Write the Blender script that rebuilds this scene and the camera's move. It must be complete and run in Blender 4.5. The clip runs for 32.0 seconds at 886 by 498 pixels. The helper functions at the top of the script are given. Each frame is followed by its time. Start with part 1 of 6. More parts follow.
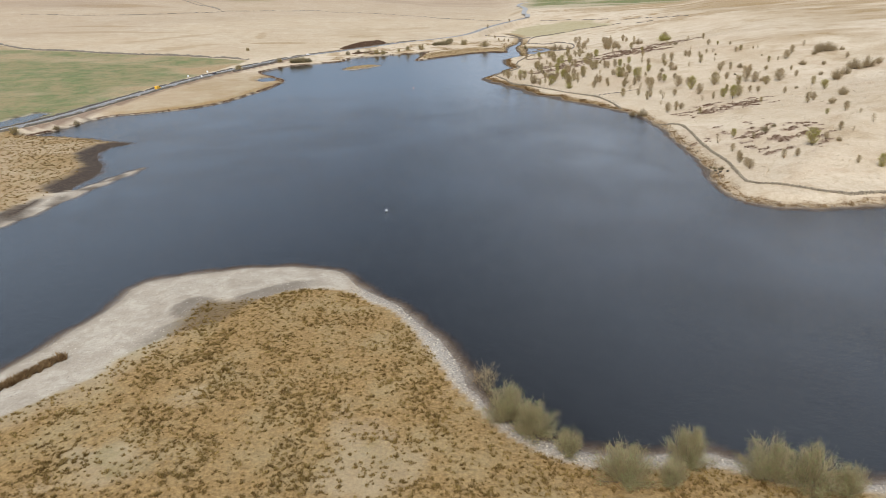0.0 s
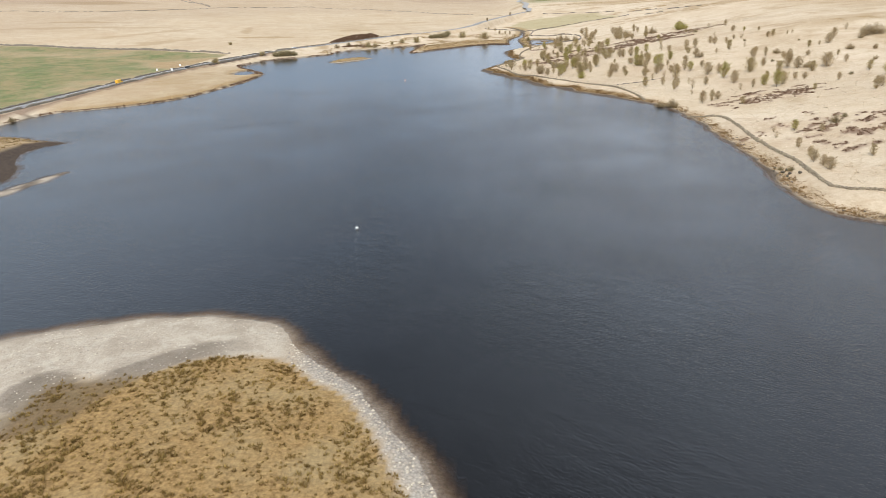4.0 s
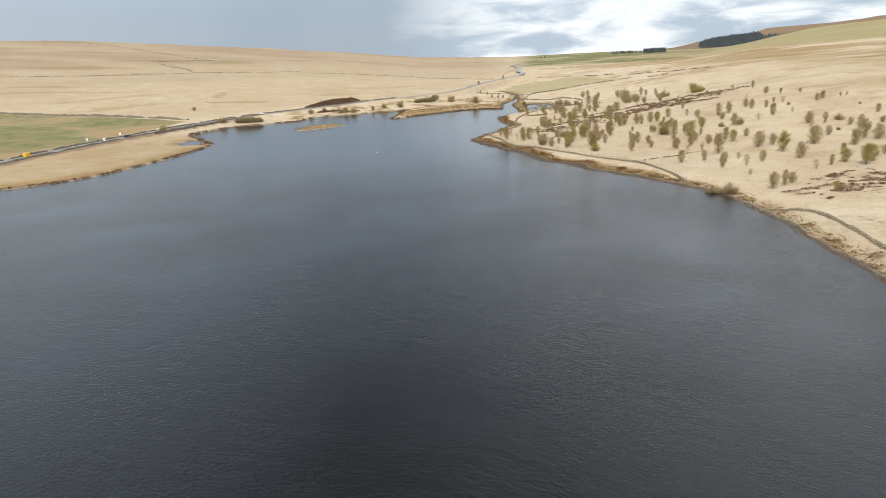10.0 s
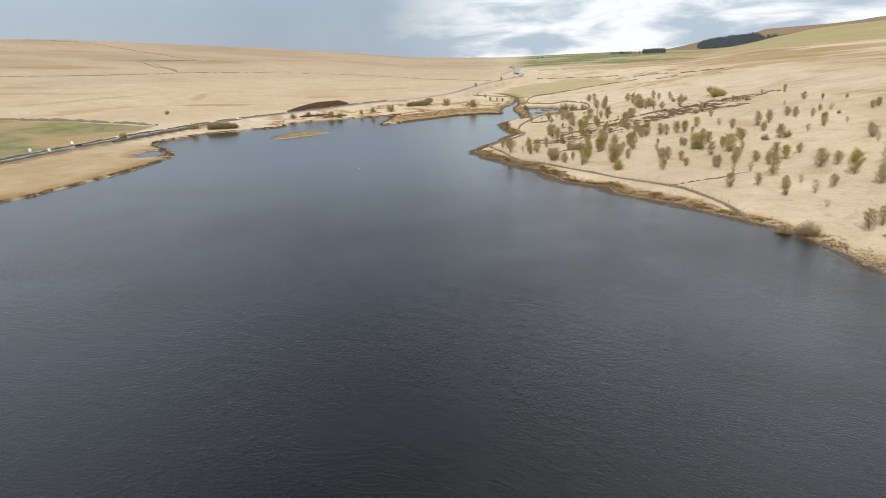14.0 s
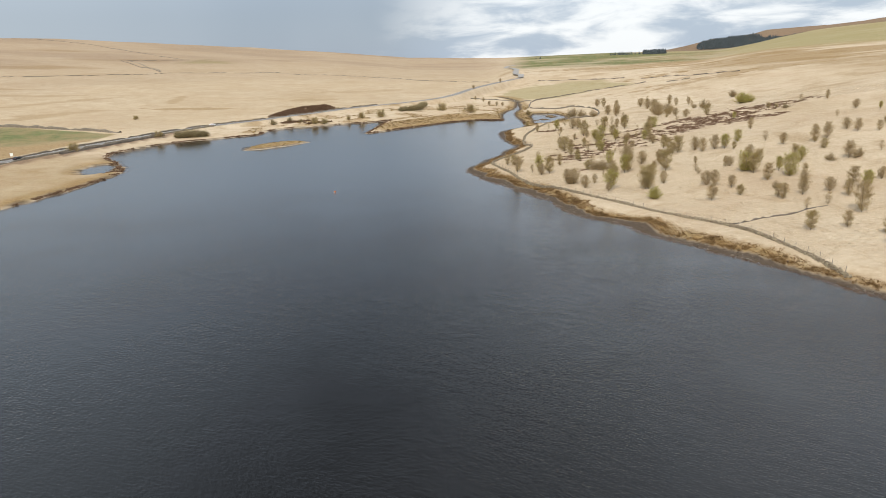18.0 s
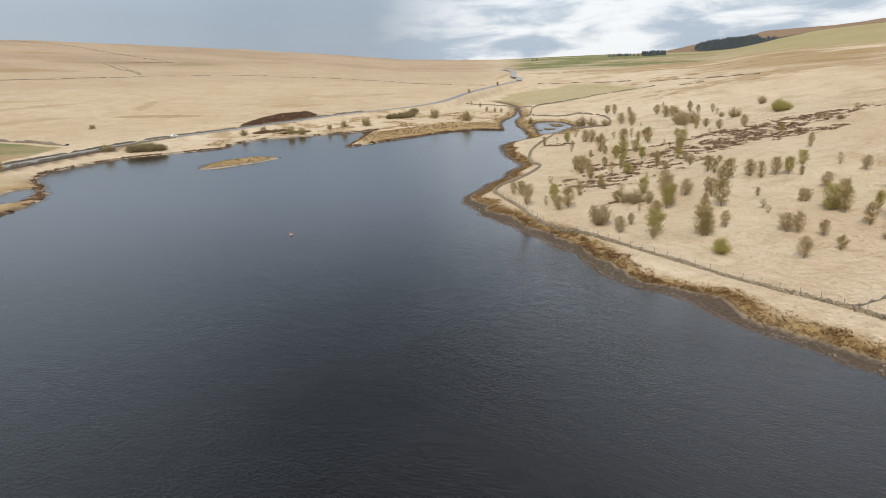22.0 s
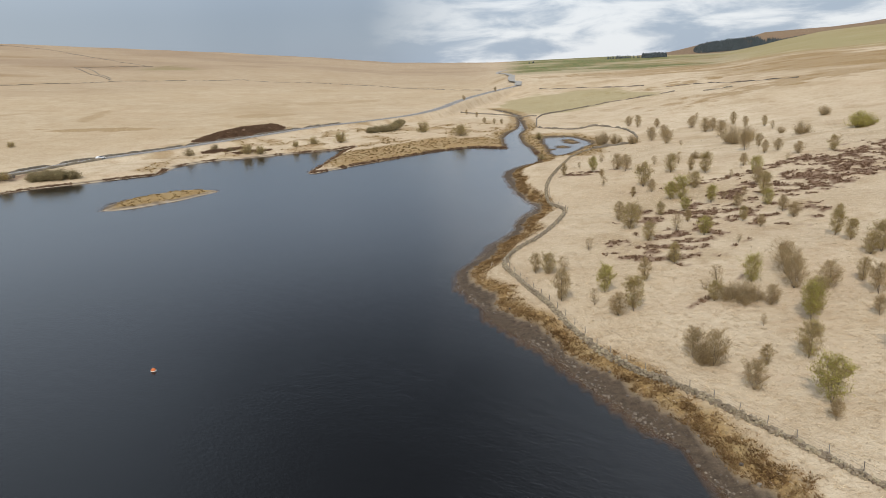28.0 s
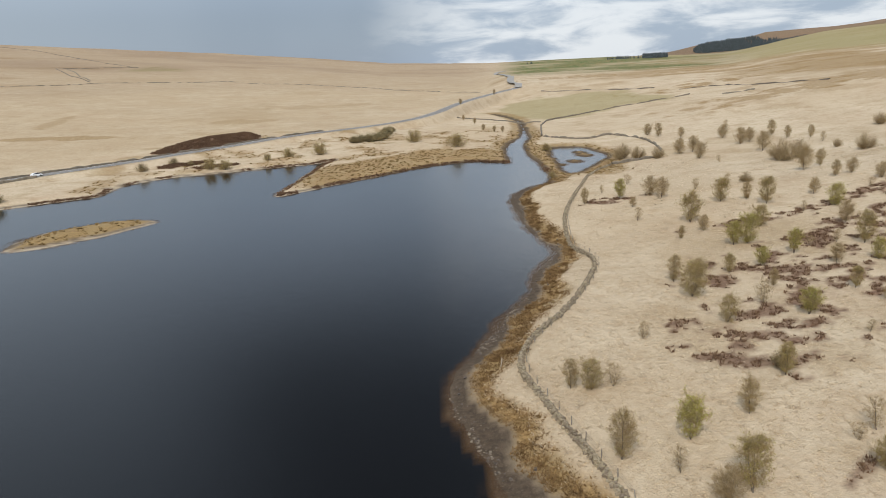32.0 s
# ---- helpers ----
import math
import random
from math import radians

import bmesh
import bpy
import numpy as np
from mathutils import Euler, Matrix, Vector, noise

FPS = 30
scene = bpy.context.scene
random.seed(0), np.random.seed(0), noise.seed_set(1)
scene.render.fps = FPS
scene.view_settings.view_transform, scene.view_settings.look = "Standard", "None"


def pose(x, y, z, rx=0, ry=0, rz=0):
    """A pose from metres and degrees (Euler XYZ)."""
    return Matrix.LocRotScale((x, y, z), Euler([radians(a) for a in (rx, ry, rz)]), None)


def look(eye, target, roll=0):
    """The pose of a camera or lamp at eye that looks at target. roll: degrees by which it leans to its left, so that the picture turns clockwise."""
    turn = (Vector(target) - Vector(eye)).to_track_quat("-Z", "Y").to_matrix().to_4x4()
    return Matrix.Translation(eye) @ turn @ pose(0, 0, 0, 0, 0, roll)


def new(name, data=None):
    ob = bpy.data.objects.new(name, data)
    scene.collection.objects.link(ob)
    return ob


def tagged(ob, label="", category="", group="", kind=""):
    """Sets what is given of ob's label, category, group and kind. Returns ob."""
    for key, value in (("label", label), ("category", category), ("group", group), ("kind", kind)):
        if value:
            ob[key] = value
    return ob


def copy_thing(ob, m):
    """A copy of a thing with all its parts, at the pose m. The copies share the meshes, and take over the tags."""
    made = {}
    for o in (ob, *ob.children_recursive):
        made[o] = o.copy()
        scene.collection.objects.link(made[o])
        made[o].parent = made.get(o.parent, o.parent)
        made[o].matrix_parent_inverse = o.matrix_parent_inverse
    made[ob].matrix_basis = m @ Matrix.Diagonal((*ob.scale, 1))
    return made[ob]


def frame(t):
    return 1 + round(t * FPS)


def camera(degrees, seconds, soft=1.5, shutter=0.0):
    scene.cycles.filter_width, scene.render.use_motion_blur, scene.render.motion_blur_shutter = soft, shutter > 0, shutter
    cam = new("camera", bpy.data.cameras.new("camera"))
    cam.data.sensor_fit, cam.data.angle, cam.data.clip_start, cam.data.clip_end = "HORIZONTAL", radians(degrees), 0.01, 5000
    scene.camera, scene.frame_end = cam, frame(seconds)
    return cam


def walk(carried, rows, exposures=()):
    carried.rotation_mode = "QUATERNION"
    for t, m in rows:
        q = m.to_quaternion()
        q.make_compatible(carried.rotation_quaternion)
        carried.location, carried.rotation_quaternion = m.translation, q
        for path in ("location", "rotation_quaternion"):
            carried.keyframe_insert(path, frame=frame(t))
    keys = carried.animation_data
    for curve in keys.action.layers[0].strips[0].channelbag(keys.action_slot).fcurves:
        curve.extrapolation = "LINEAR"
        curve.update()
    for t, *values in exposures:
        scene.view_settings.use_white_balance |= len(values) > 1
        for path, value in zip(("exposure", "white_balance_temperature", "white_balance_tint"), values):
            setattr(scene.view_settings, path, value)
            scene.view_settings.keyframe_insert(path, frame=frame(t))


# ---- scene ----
cam = camera(68.0, 32.0, soft=0.8)
PATH = [
    (0, pose(0.00, -11.17, 57.64, 68.49, 0, 2.23) @ pose(0, 0, 0, 0, 0, -2.05)),
    (1, pose(-0.23, -0.83, 55.13, 68.48, 0, 2.18) @ pose(0, 0, 0, 0, 0, -2.10)),
    (2, pose(-0.03, 9.56, 52.28, 68.54, 0, 2.22) @ pose(0, 0, 0, 0, 0, -2.15)),
    (3, pose(0.40, 21.15, 49.27, 68.58, 0, 2.28) @ pose(0, 0, 0, 0, 0, -2.26)),
    (3.5, pose(0.60, 27.87, 47.78, 68.56, 0, 2.30) @ pose(0, 0, 0, 0, 0, -2.36)),
    (4.5, pose(0.96, 40.33, 44.82, 68.59, 0, 2.22) @ pose(0, 0, 0, 0, 0, -2.39)),
    (5.5, pose(1.50, 52.82, 42.22, 68.55, 0, 2.09) @ pose(0, 0, 0, 0, 0, -2.36)),
    (6, pose(1.92, 59.57, 41.19, 68.45, 0, 2.05) @ pose(0, 0, 0, 0, 0, -2.38)),
    (6.25, pose(2.12, 63.16, 40.97, 68.70, 0, 1.99) @ pose(0, 0, 0, 0, 0, -2.38)),
    (6.5, pose(2.33, 66.76, 40.88, 70.26, 0, 1.94) @ pose(0, 0, 0, 0, 0, -2.39)),
    (6.75, pose(2.59, 70.21, 40.84, 72.40, 0, 1.89) @ pose(0, 0, 0, 0, 0, -2.38)),
    (7, pose(2.88, 73.56, 40.88, 73.45, 0, 1.84) @ pose(0, 0, 0, 0, 0, -2.38)),
    (7.5, pose(3.46, 80.12, 40.98, 73.85, 0, 1.77) @ pose(0, 0, 0, 0, 0, -2.36)),
    (9, pose(4.82, 99.13, 40.90, 73.81, 0, 1.66) @ pose(0, 0, 0, 0, 0, -2.42)),
    (11, pose(5.36, 123.15, 40.72, 73.80, 0, 1.46) @ pose(0, 0, 0, 0, 0, -2.40)),
    (13, pose(5.28, 146.31, 40.59, 73.81, 0, 1.23) @ pose(0, 0, 0, 0, 0, -2.32)),
    (15, pose(5.35, 168.74, 40.67, 73.81, 0, 1.08) @ pose(0, 0, 0, 0, 0, -2.22)),
    (17, pose(5.53, 191.74, 40.78, 73.82, 0, 0.92) @ pose(0, 0, 0, 0, 0, -2.14)),
    (19, pose(6.09, 216.80, 40.78, 73.84, 0, 0.67) @ pose(0, 0, 0, 0, 0, -2.12)),
    (21, pose(6.87, 242.58, 40.83, 73.91, 0, 0.48) @ pose(0, 0, 0, 0, 0, -2.17)),
    (23, pose(7.89, 268.33, 40.89, 74.00, 0, 0.32) @ pose(0, 0, 0, 0, 0, -2.22)),
    (25, pose(9.17, 293.33, 40.92, 74.09, 0, 0.17) @ pose(0, 0, 0, 0, 0, -2.25)),
    (26.5, pose(9.69, 311.56, 40.81, 74.14, 0, 0.06) @ pose(0, 0, 0, 0, 0, -2.31)),
    (28, pose(10.13, 329.35, 40.68, 74.18, 0, -0.05) @ pose(0, 0, 0, 0, 0, -2.38)),
    (30, pose(11.12, 352.15, 40.66, 74.20, 0, -0.18) @ pose(0, 0, 0, 0, 0, -2.42)),
    (32, pose(12.23, 374.56, 40.69, 74.22, 0, -0.31) @ pose(0, 0, 0, 0, 0, -2.45)),
]
walk(cam, PATH, [(0, 0.16, 5950, 10), (3, 0.27, 6050, 10), (6, 0.50, 6150, 9), (9, 0.24, 6400, 8), (17, 0.14, 6500, 9), (25, -0.01, 6500, 10), (32, -0.14, 6300, 9)])

# ---------------- light ----------------
SUN_AZ, SUN_EL = radians(200), radians(48)     # compass bearing from +y, clockwise; height
world = bpy.data.worlds.new("sky")
scene.world = world
world.use_nodes = True


def sky_nodes():
    nt = world.node_tree
    nt.nodes.clear()
    N, L = nt.nodes.new, nt.links.new
    out = N("ShaderNodeOutputWorld")
    bg = N("ShaderNodeBackground")
    bg.inputs["Strength"].default_value = 1.0
    sky = N("ShaderNodeTexSky")
    sky.sky_type, sky.sun_disc = "NISHITA", False
    sky.sun_elevation, sky.sun_rotation = SUN_EL, SUN_AZ
    dim = N("ShaderNodeVectorMath")
    dim.operation = "SCALE"
    dim.inputs["Scale"].default_value = 0.10
    L(sky.outputs[0], dim.inputs[0])
    tc = N("ShaderNodeTexCoord")
    sep = N("ShaderNodeSeparateXYZ")
    L(tc.outputs["Generated"], sep.inputs[0])
    def cloud(scale, detail, rough, lo, hi_, src, warp=0.0):
        n = N("ShaderNodeTexNoise")
        n.inputs["Scale"].default_value, n.inputs["Detail"].default_value, n.inputs["Roughness"].default_value = scale, detail, rough
        n.inputs["Distortion"].default_value = warp
        L(src, n.inputs["Vector"])
        r = N("ShaderNodeMapRange")
        r.interpolation_type = "SMOOTHSTEP"
        r.inputs["From Min"].default_value, r.inputs["From Max"].default_value = lo, hi_
        L(n.outputs["Fac"], r.inputs["Value"])
        return r.outputs[0]

    def mix(fac, a, b):
        m = N("ShaderNodeMix")
        m.data_type = "RGBA"
        for v, key in ((fac, 0), (a, 6), (b, 7)):
            if isinstance(v, tuple):
                m.inputs[key].default_value = (*v, 1)
            elif isinstance(v, float):
                m.inputs[key].default_value = v
            else:
                L(v, m.inputs[key])
        return m.outputs[2]
    # rain cloud to the north-west, bright broken cloud to the north-east
    def math_(op, a, b=0.0, c=0.0):
        m = N("ShaderNodeMath")
        m.operation = op
        for v, k in ((a, 0), (b, 1), (c, 2)):
            if isinstance(v, float):
                m.inputs[k].default_value = v
            else:
                L(v, m.inputs[k])
        return m.outputs[0]

    def ramp(v, lo, hi_):
        r = N("ShaderNodeMapRange")
        r.interpolation_type = "SMOOTHSTEP"
        r.inputs["From Min"].default_value, r.inputs["From Max"].default_value = lo, hi_
        L(v, r.inputs["Value"])
        return r.outputs[0]
    edge_noise = cloud(1.6, 5, 0.55, 0.0, 1.0, tc.outputs["Generated"], 0.4)
    across = math_("ADD", sep.outputs["X"], math_("MULTIPLY", math_("SUBTRACT", edge_noise, 0.5), 0.30))
    broad = ramp(math_("SUBTRACT", across, math_("MULTIPLY", sep.outputs["Z"], 0.45)), -0.13, 0.07)
    puff = N("ShaderNodeMapping")
    puff.inputs["Scale"].default_value = (8.0, 8.0, 30.0)
    puff.inputs["Location"].default_value = CLOUD_DRIFT
    L(tc.outputs["Generated"], puff.inputs["Vector"])
    fine = cloud(1.0, 7, 0.55, 0.40, 0.63, puff.outputs[0], 0.35)      # puffs and gaps
    veil = cloud(2.2, 4, 0.5, 0.3, 0.7, tc.outputs["Generated"], 0.2)
    west = math_("SUBTRACT", 1.0, ramp(sep.outputs["X"], -0.62, -0.22))
    # unseen dark patch overhead, straight ahead, that darkens the middle of the water
    core = math_("MULTIPLY", ramp(sep.outputs["Z"], 0.24, 0.46), math_("SUBTRACT", 1.0, ramp(math_("ABSOLUTE", math_("ADD", across, 0.05)), 0.08, 0.42)))
    grey = mix(veil, (0.33, 0.39, 0.47), (0.38, 0.44, 0.52))
    grey = mix(west, grey, (0.42, 0.48, 0.55))
    bright = mix(fine, (0.44, 0.52, 0.63), (0.93, 0.95, 0.97))
    body = mix(broad, grey, bright)
    # the cloud deck brightens overhead, above the view, to lift the water's reflections
    lift = N("ShaderNodeVectorMath")
    lift.operation = "SCALE"
    L(body, lift.inputs[0])
    L(math_("ADD", math_("MULTIPLY", ramp(sep.outputs["Z"], 0.06, 0.22), 0.80), 1.0), lift.inputs["Scale"])
    body = mix(math_("MULTIPLY", core, 0.9), lift.outputs[0], (0.16, 0.18, 0.21))
    clear = mix(0.25, dim.outputs[0], (0.40, 0.52, 0.68))
    col = mix(0.88, clear, body)
    L(col, bg.inputs["Color"])
    L(bg.outputs[0], out.inputs[0])


CLOUD_DRIFT = (3.1, 1.7, 5.2)
sky_nodes()
sun = new("sun", bpy.data.lights.new("sun", "SUN"))
sun.data.energy, sun.data.angle, sun.data.color = 3.0, radians(5), (1.0, 0.94, 0.85)
sun.matrix_world = look((0, 0, 0), (-math.sin(SUN_AZ) * math.cos(SUN_EL), -math.cos(SUN_AZ) * math.cos(SUN_EL), -math.sin(SUN_EL)))

# ---------------- plan of the shores ----------------
EAST = [(51.5, 599.4), (41, 587), (34.2, 576), (33.4, 552), (33.3, 535.5), (36, 521), (37.9, 513.7), (33.7, 503.7), (29, 495),
        (28.4, 487), (22, 475.3), (18.7, 466.5), (14.9, 459), (12.7, 454), (13, 446.7), (14.7, 439), (17.4, 429), (20.4, 423.4),
        (25.7, 412), (31.1, 398), (35.7, 387), (36.8, 375.6), (40.5, 368), (47, 364), (50.3, 353), (55, 344), (60, 337), (66, 327),
        (72.6, 316), (77.8, 306.5), (82, 295), (82.8, 268), (81.4, 251), (80.2, 229), (80.0, 216), (78.2, 203), (75.8, 187),
        (74.2, 173), (78.4, 163.5), (86.5, 158), (98, 157), (112, 159), (150, 163), (260, 150), (420, 60)]
NEAR = [(420, -60), (260, -10), (120, 44), (62, 54), (50, 54), (44.7, 55), (35.6, 57.6), (31.4, 60), (23.3, 59.7), (16.7, 59.8), (11.5, 62),
        (7.6, 64.4), (3, 69.7), (0.6, 75.3), (-1.4, 80.5), (-3.9, 87.7), (-8.3, 97), (-14.3, 105.5), (-23.7, 114.5), (-26.5, 121), (-30, 123.8),
        (-42, 125.7), (-54.6, 124.4), (-66.3, 121.2), (-72.3, 117.6), (-71.8, 106.7), (-74.7, 97.3), (-78, 85), (-82, 72), (-100, 40), (-200, 10),
        (-270, 60), (-190, 130), (-131, 150), (-125, 185), (-120.5, 213), (-117.5, 226), (-121, 221), (-126, 204), (-130, 192), (-132, 200), (-132, 212),
        (-135, 226), (-144, 238), (-151, 250), (-151, 262), (-142, 268), (-156, 273), (-168, 280), (-184, 287), (-203, 291)]
WEST = [(-203.6, 293), (-198.5, 303), (-195.6, 338), (-168, 348.4), (-143.5, 368.5), (-136, 398.5), (-131, 425), (-128.5, 450), (-128.5, 470),
        (-134.5, 488), (-143, 499), (-166, 532), (-163, 558), (-149, 580), (-134, 589), (-118, 600), (-107.5, 606), (-110, 627), (-98, 645), (-80, 650),
        (-58, 660), (-40, 666), (-34, 678), (-38.5, 655), (-40.3, 625), (-44, 590), (-35, 597), (-23.4, 611), (-8, 626), (9, 645), (28, 653.5),
        (41, 645), (47, 640), (54, 620)]
POND = [(66, 684), (72.4, 685), (82.5, 683), (83, 668), (87, 654), (77, 636), (69.5, 622), (62, 610), (60, 616), (61, 628), (63, 655)]
POOL = [(-143, 468), (-151, 478), (-155, 498), (-144, 499), (-135, 475)]
ISLE = [(-97.2, 532), (-99.3, 549), (-90, 559.5), (-80.2, 566), (-68, 562), (-73, 551), (-82, 540), (-91, 532.6)]
INLET = [(-238, 300), (-229, 328), (-234, 356), (-243, 360), (-247, 335), (-262, 305)]
RIVER = [(47.5, 628), (48.5, 655), (49.3, 684), (53, 706), (59.5, 726), (63.5, 752), (66, 775), (72, 840), (60, 900)]
ROAD = [(-260, 215), (-219, 286), (-209, 319), (-205, 380), (-199, 451), (-190, 515), (-178, 567), (-161, 622), (-146, 644), (-124, 665), (-111, 684),
        (-92, 706), (-68, 742), (-36, 765), (-5, 792), (14, 835), (26, 885), (40, 930), (64, 990), (88, 1045), (102, 1078)]
WALL = [(78, 619), (66, 602), (54, 568), (45, 541.6), (41.3, 518.4), (42.2, 507.6), (43.2, 498), (38.4, 486), (31.8, 472.7), (26.1, 465), (22.9, 458.4),
        (22.1, 452.3), (23.6, 446), (25.2, 438.7), (27, 432), (29.5, 420), (33, 410), (39.5, 399.5), (45.4, 389), (50, 380), (54.5, 372.3), (58.5, 365),
        (64.5, 356.5), (69.5, 349.3), (72.3, 342.9), (75.5, 327), (77.2, 316)]
# edge of the rushes on the near point
VEG = [(-3, 77), (-5, 83), (-9, 93), (-14, 103), (-22, 110), (-30, 113), (-38, 110.5), (-44, 103), (-45.5, 97), (-48, 95), (-54, 92), (-59, 85), (-60.5, 78), (-67, 71), (-76, 62), (-92, 36),
       (-160, -900), (420, -900), (420, -64), (260, -14), (120, 40), (62, 50.5), (44.7, 52.5), (35.6, 55), (31.4, 57.5), (23.3, 57), (16.7, 57), (11.5, 59), (7.6, 61.5), (3, 66.5)]
WALL_SOUTH = [(82.5, 277), (91, 271), (89.5, 250), (87.3, 229.5), (86.6, 204), (83.8, 186), (82.6, 176.5), (92, 171), (101.4, 165), (116, 166), (150, 171), (240, 160)]


def chaikin(pts, closed=True, times=2):
    p = np.array(pts, float)
    for _ in range(times):
        q = np.roll(p, -1, 0)
        a, b = p * 0.75 + q * 0.25, p * 0.25 + q * 0.75
        r = np.empty((2 * len(p), 2))
        r[0::2], r[1::2] = a, b
        p = r if closed else np.vstack([p[:1], r[:-2], p[-1:]])
    return p


def to_line(x, y, line, closed=False):
    """Distance to a polyline, and how far along it (0 to 1 per segment, summed in metres)."""
    best, along = np.full(x.shape, 1e9), np.zeros(x.shape)
    run = 0.0
    n = len(line)
    for i in range(n if closed else n - 1):
        (ax, ay), (bx, by) = line[i], line[(i + 1) % n]
        dx, dy = bx - ax, by - ay
        ll = max(dx * dx + dy * dy, 1e-9)
        u = np.clip(((x - ax) * dx + (y - ay) * dy) / ll, 0, 1)
        d = np.hypot(x - ax - u * dx, y - ay - u * dy)
        near = d < best
        best, along = np.where(near, d, best), np.where(near, run + u * math.sqrt(ll), along)
        run += math.sqrt(ll)
    return best, along


def inside(x, y, poly):
    c = np.zeros(x.shape, bool)
    n = len(poly)
    for i in range(n):
        (ax, ay), (bx, by) = poly[i], poly[(i + 1) % n]
        if ay != by:
            c ^= ((ay > y) != (by > y)) & (x < (bx - ax) * (y - ay) / (by - ay) + ax)
    return c


def signed(x, y, poly):
    return np.where(inside(x, y, poly), 1, -1) * to_line(x, y, poly, True)[0]


def sstep(v, a, b):
    t = np.clip((v - a) / (b - a), 0, 1)
    return t * t * (3 - 2 * t)


LATTICE = np.random.RandomState(11).rand(256, 256)


def vnoise(x, y):
    ix, iy = np.floor(x).astype(int), np.floor(y).astype(int)
    fx, fy = x - ix, y - iy
    fx, fy = fx * fx * (3 - 2 * fx), fy * fy * (3 - 2 * fy)
    g = lambda i, j: LATTICE[i % 256, j % 256]
    return (g(ix, iy) * (1 - fx) + g(ix + 1, iy) * fx) * (1 - fy) + (g(ix, iy + 1) * (1 - fx) + g(ix + 1, iy + 1) * fx) * fy


def fbm(x, y, octaves=4):
    v, a, tot = 0, 1.0, 0
    for k in range(octaves):
        v, tot = v + a * vnoise(x * 2 ** k + 17.3 * k, y * 2 ** k + 5.1 * k), tot + a
        a *= 0.5
    return v / tot * 2 - 1


LAKE_C = chaikin(EAST + NEAR + WEST, True, 1)
POND_C, POOL_C, ISLE_C = chaikin(POND), chaikin(POOL), chaikin(ISLE)
RIVER_C, ROAD_C = chaikin(RIVER, False), chaikin(ROAD, False, 1)
VEG_C = chaikin(VEG, True, 1)
WALL_C, WALL_SOUTH_C = chaikin(WALL, False, 1), chaikin(WALL_SOUTH, False, 1)
POND_ISLES = [(69, 641, 3.4), (76.5, 658, 3.6), (76.3, 666, 3.2), (62.6, 634, 1.8)]


def shore(x, y):
    """Signed distance to the water's edge: positive on land."""
    lake = signed(x, y, LAKE_C)
    lake = np.maximum(lake, signed(x, y, POND_C))
    lake = np.maximum(lake, signed(x, y, POOL_C))
    lake = np.maximum(lake, signed(x, y, INLET))
    d, along = to_line(x, y, RIVER_C)
    lake = np.maximum(lake, np.interp(along, [0, 30, 60, 105, 130, 150], [6, 4.5, 4.0, 2.4, 1.1, 0.3]) - d)
    lake = np.minimum(lake, -signed(x, y, ISLE_C))
    for cx, cy, r in POND_ISLES:
        lake = np.minimum(lake, np.hypot(x - cx, (y - cy) * 0.7) - r)
    wob = 0.9 * (fbm(x / 7, y / 7, 3) - 0.1 * sstep(x, 8, 14) * sstep(y, 250, 300)) * sstep(np.abs(x - 20), 5000, 100)
    return -lake + wob


# height of the far hills, by the bearing from the middle of the lake
RIDGE_AZ = [-180, -120, -70, -45, -32.5, -25, -17, -8.5, -3.5, 5, 10, 15, 18, 21, 23.8, 25.7, 27.5, 29.3, 31.1, 33.3, 36, 50, 80, 130, 180]
RIDGE_EL = [1.0, 1.6, 2.4, 3.1, 3.0, 2.45, 1.85, 0.95, 0.3, -0.15, -0.06, -0.02, -0.08, -0.1, -0.05, 0.3, 0.74, 1.15, 1.45, 1.62, 1.8, 1.9, 1.6, 1.2, 1.0]
# the farther hill behind it in the north-east
BACK_AZ = [10, 17, 19.2, 20.9, 22.1, 24.9, 26, 28.9, 31.4, 33.3, 38, 60, 80]
BACK_EL = [-0.6, -0.1, 0.06, 0.46, 0.78, 0.93, 1.38, 1.53, 1.58, 1.86, 2.1, 1.9, 0.0]
RIDGE = 1900.0


